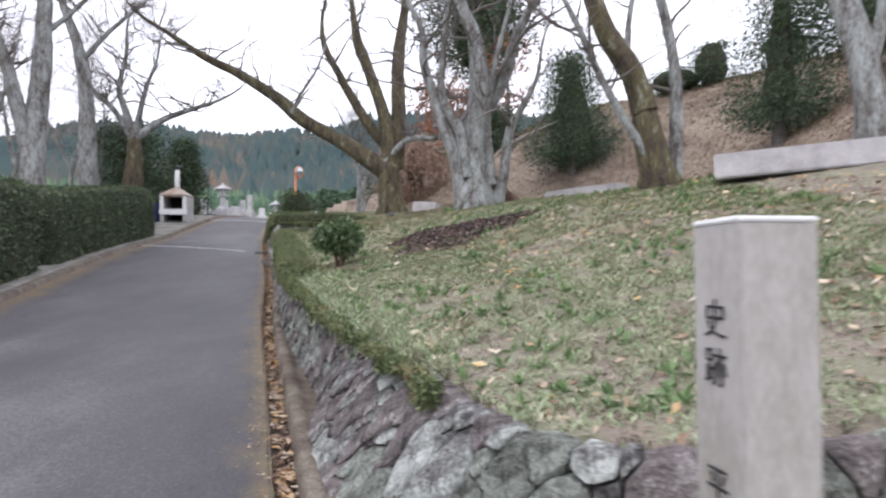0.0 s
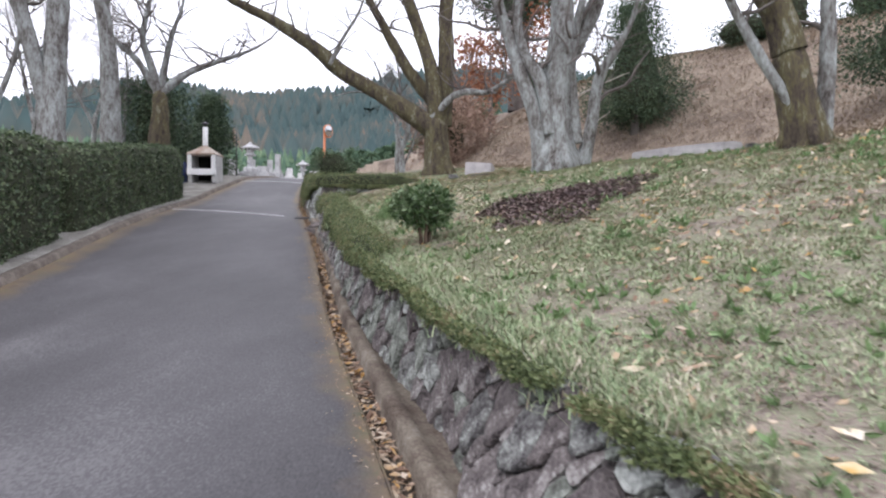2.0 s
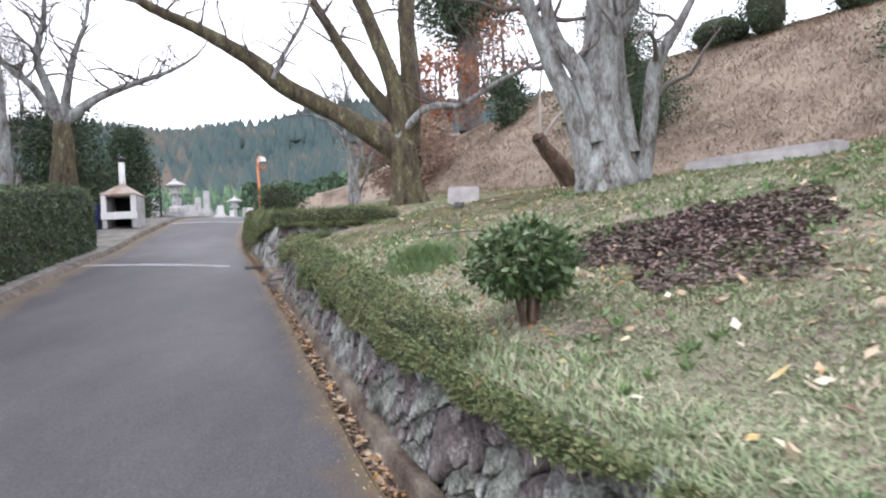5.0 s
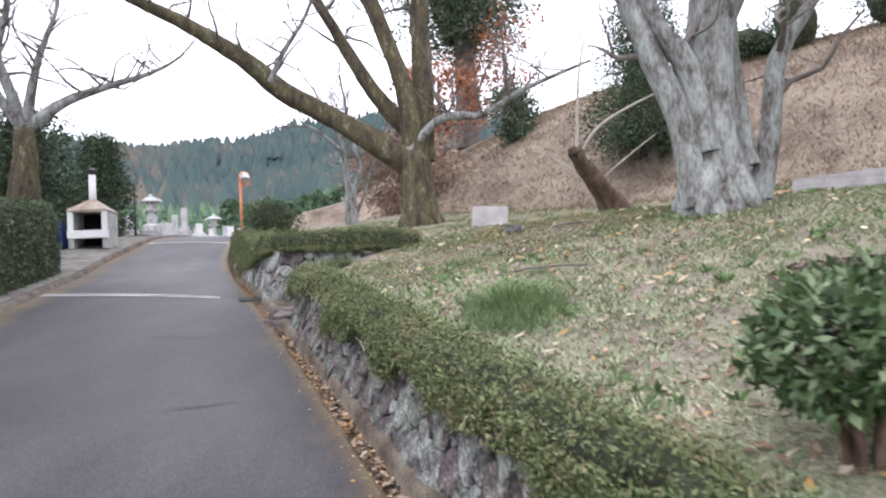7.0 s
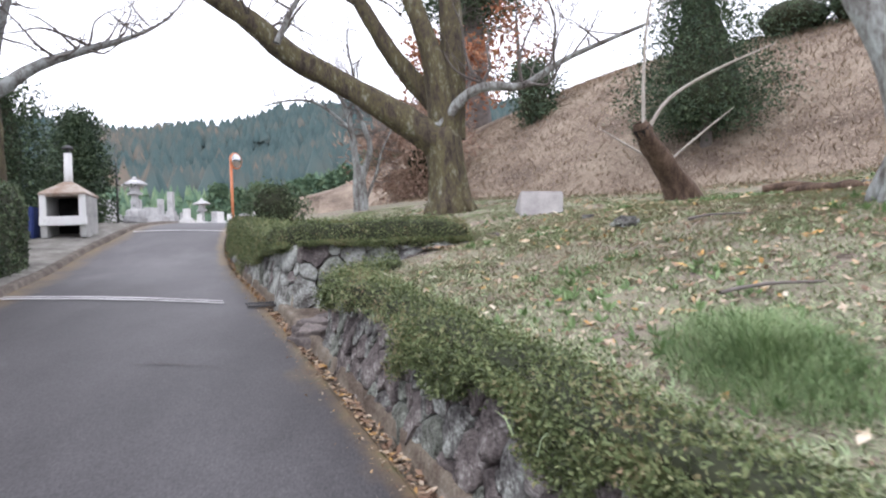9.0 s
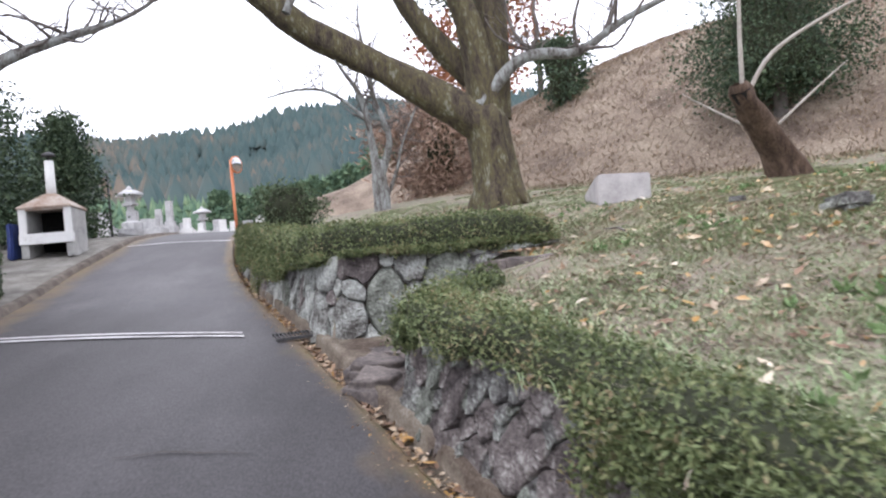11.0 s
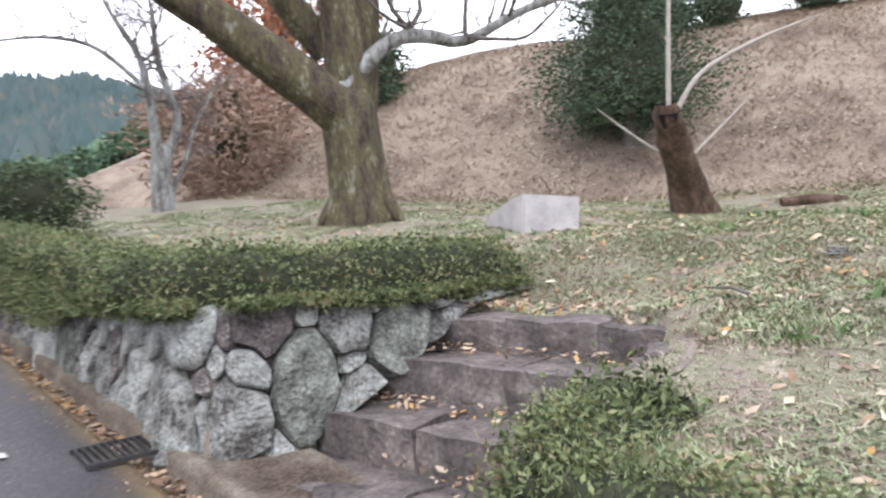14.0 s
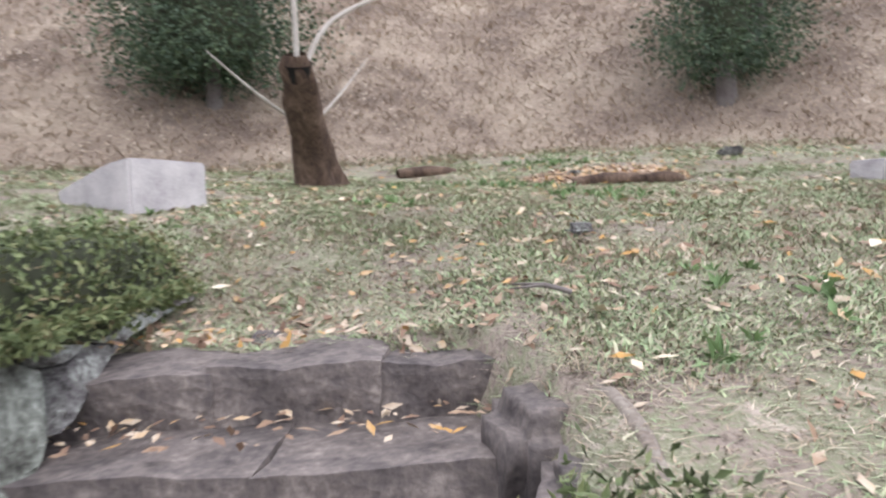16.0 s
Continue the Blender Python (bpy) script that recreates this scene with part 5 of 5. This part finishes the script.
# ---- woods: near belt and far range ----
def cone_trees(name, label, places, heights, rng, material, tiers=3, sides=7, slim=0.24, low=0.1):
    """Many conifers of ragged stacked tiers, joined into one body."""
    V, F = [], []
    base = 0
    ring = np.arange(sides) * 2 * math.pi / sides
    for (x, y, z), h in zip(places, heights):
        for t in range(tiers):
            z0, z1 = h * (low + (0.84 - low) * t / tiers), h * (low + (0.84 - low) * (t + 1) / tiers + 0.2)
            r = h * slim * (1 - 0.75 * t / tiers)
            a = ring + rng.uniform(0, 6)
            rr = r * rng.uniform(0.65, 1.15, sides)
            v = np.stack([x + np.cos(a) * rr, y + np.sin(a) * rr, z + z0 + rng.uniform(-0.05, 0.05, sides) * h], 1)
            V.append(np.vstack([v, [[x, y, z + min(z1, h)]]]))
            i = np.arange(sides)
            F.append(np.stack([base + i, base + (i + 1) % sides, np.full(sides, base + sides)], 1))
            base += sides + 1
    return tagged(part(name, quick_mesh(name, np.vstack(V), np.vstack(F), material)), label, "woods", kind="stuff")


rng = np.random.default_rng(77)
places, hs = [], []
for k in range(1500):
    x, y = rng.uniform(-70, 14), rng.uniform(64, 122)
    places.append((x, y, gz(x, y) - 0.5))
    hs.append(rng.uniform(3.4, 5.2) * (0.7 + 0.004 * (y - 60)))
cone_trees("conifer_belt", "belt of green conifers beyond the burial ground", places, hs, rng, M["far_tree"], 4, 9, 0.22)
places, hs = [], []
for k in range(19000):
    a, r = radians(rng.uniform(-52, 18)), 105 + 335 * rng.random() ** 0.7
    x, y = r * math.sin(a), r * math.cos(a)
    places.append((x, y, gz(x, y) - 1.0))
    hs.append(rng.uniform(5, 9) * (0.6 if r > 290 else 1.0))
cone_trees("range_woods", "conifers and bare woods on the far range, haze tinted into their colour", places, hs, rng, M["range_tree"], 2, 6, 0.46, -0.25)
for k in range(26):
    x, y = -14 + k * 0.62 + rng.uniform(-0.4, 0.4), rng.uniform(56, 62)
    z, h = gz(x, y), rng.uniform(2.8, 3.8)
    tree = thing("plantation_tree", "straight conifer with a bare lower trunk", "tree", "plantation edge", (x, y, z))
    v, f = lathe([(0.13, -0.2), (0.1, h * 0.6), (0.03, h * 0.95)], 7)
    part("trunk", mesh_from("trunk", v, f, M["twig"]), tree)
    p = np.stack([rng.normal(0, 0.45, 900), rng.normal(0, 0.45, 900), rng.uniform(0.42, 1.0, 900) * h], 1)
    p[:, :2] *= (1.25 - p[:, 2:3] / h) * 1.6
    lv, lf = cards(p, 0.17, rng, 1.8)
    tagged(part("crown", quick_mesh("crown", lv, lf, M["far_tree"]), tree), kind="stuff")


# ---- grass, litter and leaves ----
def sample(n, x0, x1, y0, y1, keep, rng):
    out_x, out_y = [], []
    got = 0
    while got < n:
        x, y = rng.uniform(x0, x1, 9000), rng.uniform(y0, y1, 9000)
        m = np.fromiter((keep(a, b) for a, b in zip(x, y)), bool, len(x))
        out_x.append(x[m])
        out_y.append(y[m])
        got += int(m.sum())
        if not m.any():
            break
    return np.concatenate(out_x)[:n], np.concatenate(out_y)[:n]


def blades(x, y, h, w, rng, lean=0.6, z=None):
    """Single bent blades, two faces each."""
    k = len(x)
    z = ground_at(x, y) if z is None else z
    base = np.stack([x, y, z - 0.01], 1)
    a = rng.uniform(0, 2 * math.pi, k)
    hh = h * rng.uniform(0.4, 1.3, k)
    d = np.stack([np.cos(a), np.sin(a), np.zeros(k)], 1)
    s = np.stack([-np.sin(a), np.cos(a), np.zeros(k)], 1) * (w * rng.uniform(0.6, 1.4, k))[:, None] / 2
    up = np.array([0, 0, 1.0])
    ln = (lean * rng.uniform(0.2, 1.6, k))[:, None]
    mid = base + (up * 0.6 + d * ln * 0.35) * hh[:, None]
    tip = base + (up * 0.85 + d * ln) * hh[:, None]
    V = np.stack([base - s, base + s, mid + s * 0.8, mid - s * 0.8, tip], 1).reshape(-1, 3)
    i = np.arange(k) * 5
    F = np.concatenate([np.stack([i, i + 1, i + 2], 1), np.stack([i, i + 2, i + 3], 1), np.stack([i + 3, i + 2, i + 4], 1)])
    return V, F


rng = np.random.default_rng(101)


CELL = {}


def near(x, y):
    """Distances to wall edge and bank foot, kept by cells of 8 cm."""
    key = (int(x * 12), int(y * 12))
    if key not in CELL:
        CELL[key] = (edge_distance(x, y), edge_distance(x, y, FOOT))
    return CELL[key]


def on_lawn(x, y):
    a, b = near(x, y)
    return a > 0.0 and b > -0.4


def mask(x, y, s=1.3, o=0.0):
    return noise.noise(Vector((x * s, y * s, 7 + o)))


gx_, gy_ = sample(190000, -3.7, 3.8, 2.0, 14, lambda x, y: on_lawn(x, y) and 0.8 * mask(x, y) + 0.9 * mask(x, y, 4.5, 9) > rng.uniform(-0.7, 0.3), rng)
tagged(part("lawn_grass", quick_mesh("lawn_grass", *blades(gx_, gy_, 0.04, 0.0085, rng, 1.7), M["grass"])), "short rough mixed green and dry grass", "grass", kind="stuff")
gx_, gy_ = sample(110000, -6.5, 6.5, 14, 27, lambda x, y: on_lawn(x, y) and mask(x, y) + 0.7 * mask(x, y, 4.0, 9) > rng.uniform(-0.4, 0.5), rng)
tagged(part("lawn_grass", quick_mesh("lawn_grass", *blades(gx_, gy_, 0.04, 0.011, rng, 1.9), M["grass"])), "short rough grass round the trees and steps", "grass", kind="stuff")
gx_, gy_ = sample(90000, -3, 15, 9, 36, lambda x, y: near(x, y)[1] < 0.3, rng)
tagged(part("bank_grass", quick_mesh("bank_grass", *blades(gx_, gy_, 0.09, 0.016, rng, 2.2), M["straw"])), "dry brown grass on the steep bank", "grass", kind="stuff")
gx_, gy_ = sample(50000, -3.3, 4.5, 14.2, 21, lambda x, y: on_lawn(x, y) and mask(x, y) > rng.uniform(-0.3, 0.5), rng)
tagged(part("lawn_grass", quick_mesh("lawn_grass", *blades(gx_, gy_, 0.035, 0.008, rng, 1.9), M["grass"])), "short green grass above the steps", "grass", kind="stuff")
gx_, gy_ = sample(110000, -3.7, 4.5, 2.4, 20, on_lawn, rng)
tagged(part("lawn_thatch", quick_mesh("lawn_thatch", *blades(gx_, gy_, 0.022, 0.007, rng, 3.5), M["straw"])), "flattened dry brown grass in the turf", "grass", kind="stuff")
for x0, x1, y0, y1, n, m, label in ((-3.6, 2.0, 13.4, 18.8, 60000, "straw", "matted dry grass beside the steps"), (-3.6, 2.0, 13.4, 18.8, 55000, "grass", "thin green grass beside the steps"), (-2.0, 0.6, 6.6, 9.4, 30000, "grass", "denser grass round the lawn shrub")):
    gx_, gy_ = sample(n, x0, x1, y0, y1, on_lawn, rng)
    tagged(part("lawn_grass", quick_mesh("lawn_grass", *blades(gx_, gy_, 0.034, 0.005, rng, 2.2), M[m])), label, "grass", kind="stuff")
# ragged fringe over the wall top
n = 26000
s = rng.uniform(0, 1, n)
L = [math.hypot(b[0] - a[0], b[1] - a[1]) for a, b in zip(WALL_1[2:], WALL_1[3:])]
tot = sum(L)
fx, fy = [], []
for q in s * tot:
    p, nn = path_at(WALL_1[2:], min(q, tot - 0.001))
    o = rng.normal(-0.1, 0.11)
    fx.append(p.x + nn.x * o)
    fy.append(p.y + nn.y * o)
fx, fy = np.array(fx), np.array(fy)
fz = np.array([lawn_z(a, b) for a, b in zip(fx, fy)]) - 0.02
keep = np.array([mask(a, b, 0.9, 3) > -0.25 or b > 6.5 for a, b in zip(fx, fy)]) & (fy > 4.2)
tagged(part("wall_fringe", quick_mesh("wall_fringe", *blades(fx[keep], fy[keep], 0.1, 0.008, rng, 1.2, fz[keep]), M["grass"])), "grass and weeds hanging over the wall top", "grass", kind="stuff")
# broad-leaved weeds
wx, wy = sample(900, -3.2, 5, 2.2, 20, lambda x, y: on_lawn(x, y) and mask(x, y, 0.8, 2) > (0.05 if y < 14 else 0.3), rng)
P = np.repeat(np.stack([wx, wy, ground_at(wx, wy) + 0.005], 1), 9, 0)
N = np.tile(np.array([0, 0, 0.8]), (len(P), 1))
tagged(part("broad_weeds", quick_mesh("broad_weeds", *cards(P, 0.024, rng, 3.0, N, 0.7), mat("weed_leaf", [(0.09, 0.145, 0.06), (0.14, 0.22, 0.09), (0.21, 0.3, 0.14)], 0.5, 0.05, 0.6, 0, island=0.3))), "bright green broad-leaved weeds in the turf", "weeds", kind="stuff")
# feathery tuft
tx, ty = -1.95, 11.8
k = 5200
a, r = rng.uniform(0, 2 * math.pi, k), 0.36 * rng.random(k) ** 0.7
x, y = tx + 0.05 + np.cos(a) * r * 1.0, ty - 0.12 + np.sin(a) * r * 1.8
tagged(part("grass_tuft", quick_mesh("grass_tuft", *blades(x, y, 0.2 * (1.2 - r / 0.36 * 0.7), 0.003, rng, 1.5), mat("feathery_leaf", [(0.13, 0.2, 0.09), (0.2, 0.29, 0.13), (0.3, 0.38, 0.2)], 0.4, 0.05, 0.7, 0, island=0.3))), "feathery soft green tuft near the wall", "plant", kind="stuff")


def litter(name, label, x, y, size, m="litter", z=None, lift=0.012):
    on_slope = z is None
    z = ground_at(x, y) if z is None else z
    P = np.stack([x, y, z + lift], 1)
    k = len(x)
    ax = rng.normal(size=(k, 3)) * np.array([1, 1, 0.25])
    ax /= np.linalg.norm(ax, axis=1)[:, None]
    side = np.cross(ax, np.array([0, 0, 1.0])) + rng.normal(0, 0.25, (k, 3))
    side /= np.linalg.norm(side, axis=1)[:, None]
    s = (size * rng.uniform(0.5, 1.3, k))[:, None]
    up = np.array([0, 0, 1.0])
    gx2, gy2 = (ground_at(x + 0.1, y) - ground_at(x - 0.1, y)) / 0.2, (ground_at(x, y + 0.1) - ground_at(x, y - 0.1)) / 0.2
    if not on_slope:
        gx2, gy2 = gx2 * 0, gy2 * 0
    V = np.stack([P - ax * s, P + side * s * 0.45 + up * s * 0.25 * rng.random((k, 1)), P + ax * s + up * s * 0.3 * rng.random((k, 1)), P - side * s * 0.45 + up * s * 0.25 * rng.random((k, 1))], 1)
    V[:, :, 2] += (V[:, :, 0] - x[:, None]) * gx2[:, None] + (V[:, :, 1] - y[:, None]) * gy2[:, None]
    V = V.reshape(-1, 3)
    i = np.arange(k) * 4
    F = np.concatenate([np.stack([i, i + 1, i + 2], 1), np.stack([i, i + 2, i + 3], 1)])
    return tagged(part(name, quick_mesh(name, V, F, M[m])), label, "fallen leaves", kind="stuff")


lx_, ly_ = sample(10000, -4.2, 6, 2.2, 24, lambda x, y: on_lawn(x, y) and mask(x, y, 0.5, 1) > rng.uniform(-0.5, 0.35), rng)
litter("lawn_leaves", "scattered pale and orange fallen leaves on the turf", lx_, ly_, 0.038)
lx_, ly_ = sample(420, -3.6, 5, 2.4, 20, lambda x, y: on_lawn(x, y) and mask(x, y, 0.7, 4) > rng.uniform(-0.5, 0.5), rng)
litter("large_leaves", "large pale curled fallen leaves on the turf", lx_, ly_, 0.05, "pale_litter", None, 0.03)
lx_, ly_ = sample(9000, -2, 12, 10, 34, lambda x, y: -6 < near(x, y)[1] < 0.4 and mask(x, y, 0.5, 1) > rng.uniform(-0.5, 0.5), rng)
litter("bank_leaves", "brown fallen leaves over the dry bank", lx_, ly_, 0.034, "bank_litter", None, 0.012)
a, r = rng.uniform(0, 2 * math.pi, 1800), np.sqrt(rng.random(1800))
litter("leaf_drift", "drift of pale fallen leaves at the foot of the bank", 3.0 + np.cos(a) * r * 1.0, 16.9 + np.sin(a) * r * 0.9, 0.05, lift=0.03)
gy_ = rng.uniform(1.0, 30, 3800)
gx_ = np.array([road_edge(y) for y in gy_]) + rng.uniform(0.02, 0.15, 3800)
litter("gutter_leaves", "fallen leaves lying in the roadside gutter", gx_, gy_, 0.04, "litter", np.array([road_z(road_edge(y), y) for y in gy_]) - 0.09 + rng.uniform(0, 0.035, 3800))
gy_ = rng.uniform(1.0, 30, 1500)
gx_ = np.array([road_edge(y) for y in gy_]) - np.abs(rng.normal(0, 0.09, 1500))
litter("edge_litter", "leaf crumbs along the edge of the asphalt", gx_, gy_, 0.014, "litter", np.array([road_z(x, y) for x, y in zip(gx_, gy_)]) + 0.004)
a, r = rng.uniform(0, 2 * math.pi, 8000), rng.random(8000) ** 0.6
cx_, cy_ = np.cos(a) * r, np.sin(a) * r
wob = 1 + 0.18 * np.sin(3 * a + 1) + 0.1 * np.sin(7 * a)
u, w = cx_ * wob * 1.2, cy_ * wob * 0.8
mxx, myy = 0.2 + u * 0.84, 9.72 + u * 0.12 + w * 1.4
litter("mulch_patch", "dark purplish patch of rotting leaves on the lawn", mxx, myy, 0.032, "mulch", ground_at(mxx, myy) + 0.05 * (1 - r ** 2))
sx_, sy_ = rng.uniform(-3.7, -2.3, 520), rng.uniform(16.4, 17.95, 520)
off = (sx_ - edge_a.x) * rise_dir.x + (sy_ - edge_a.y) * rise_dir.y
lev = np.where(off > 0, 2.66, np.where(off > -0.42, 2.43, np.where(off > -0.86, 2.19, 1.98)))
nearback = ((off % 0.43) > 0.1)
litter("step_leaves", "brown fallen leaves and needles on the steps", sx_[nearback], sy_[nearback], 0.03, "litter", lev[nearback] + 0.015)
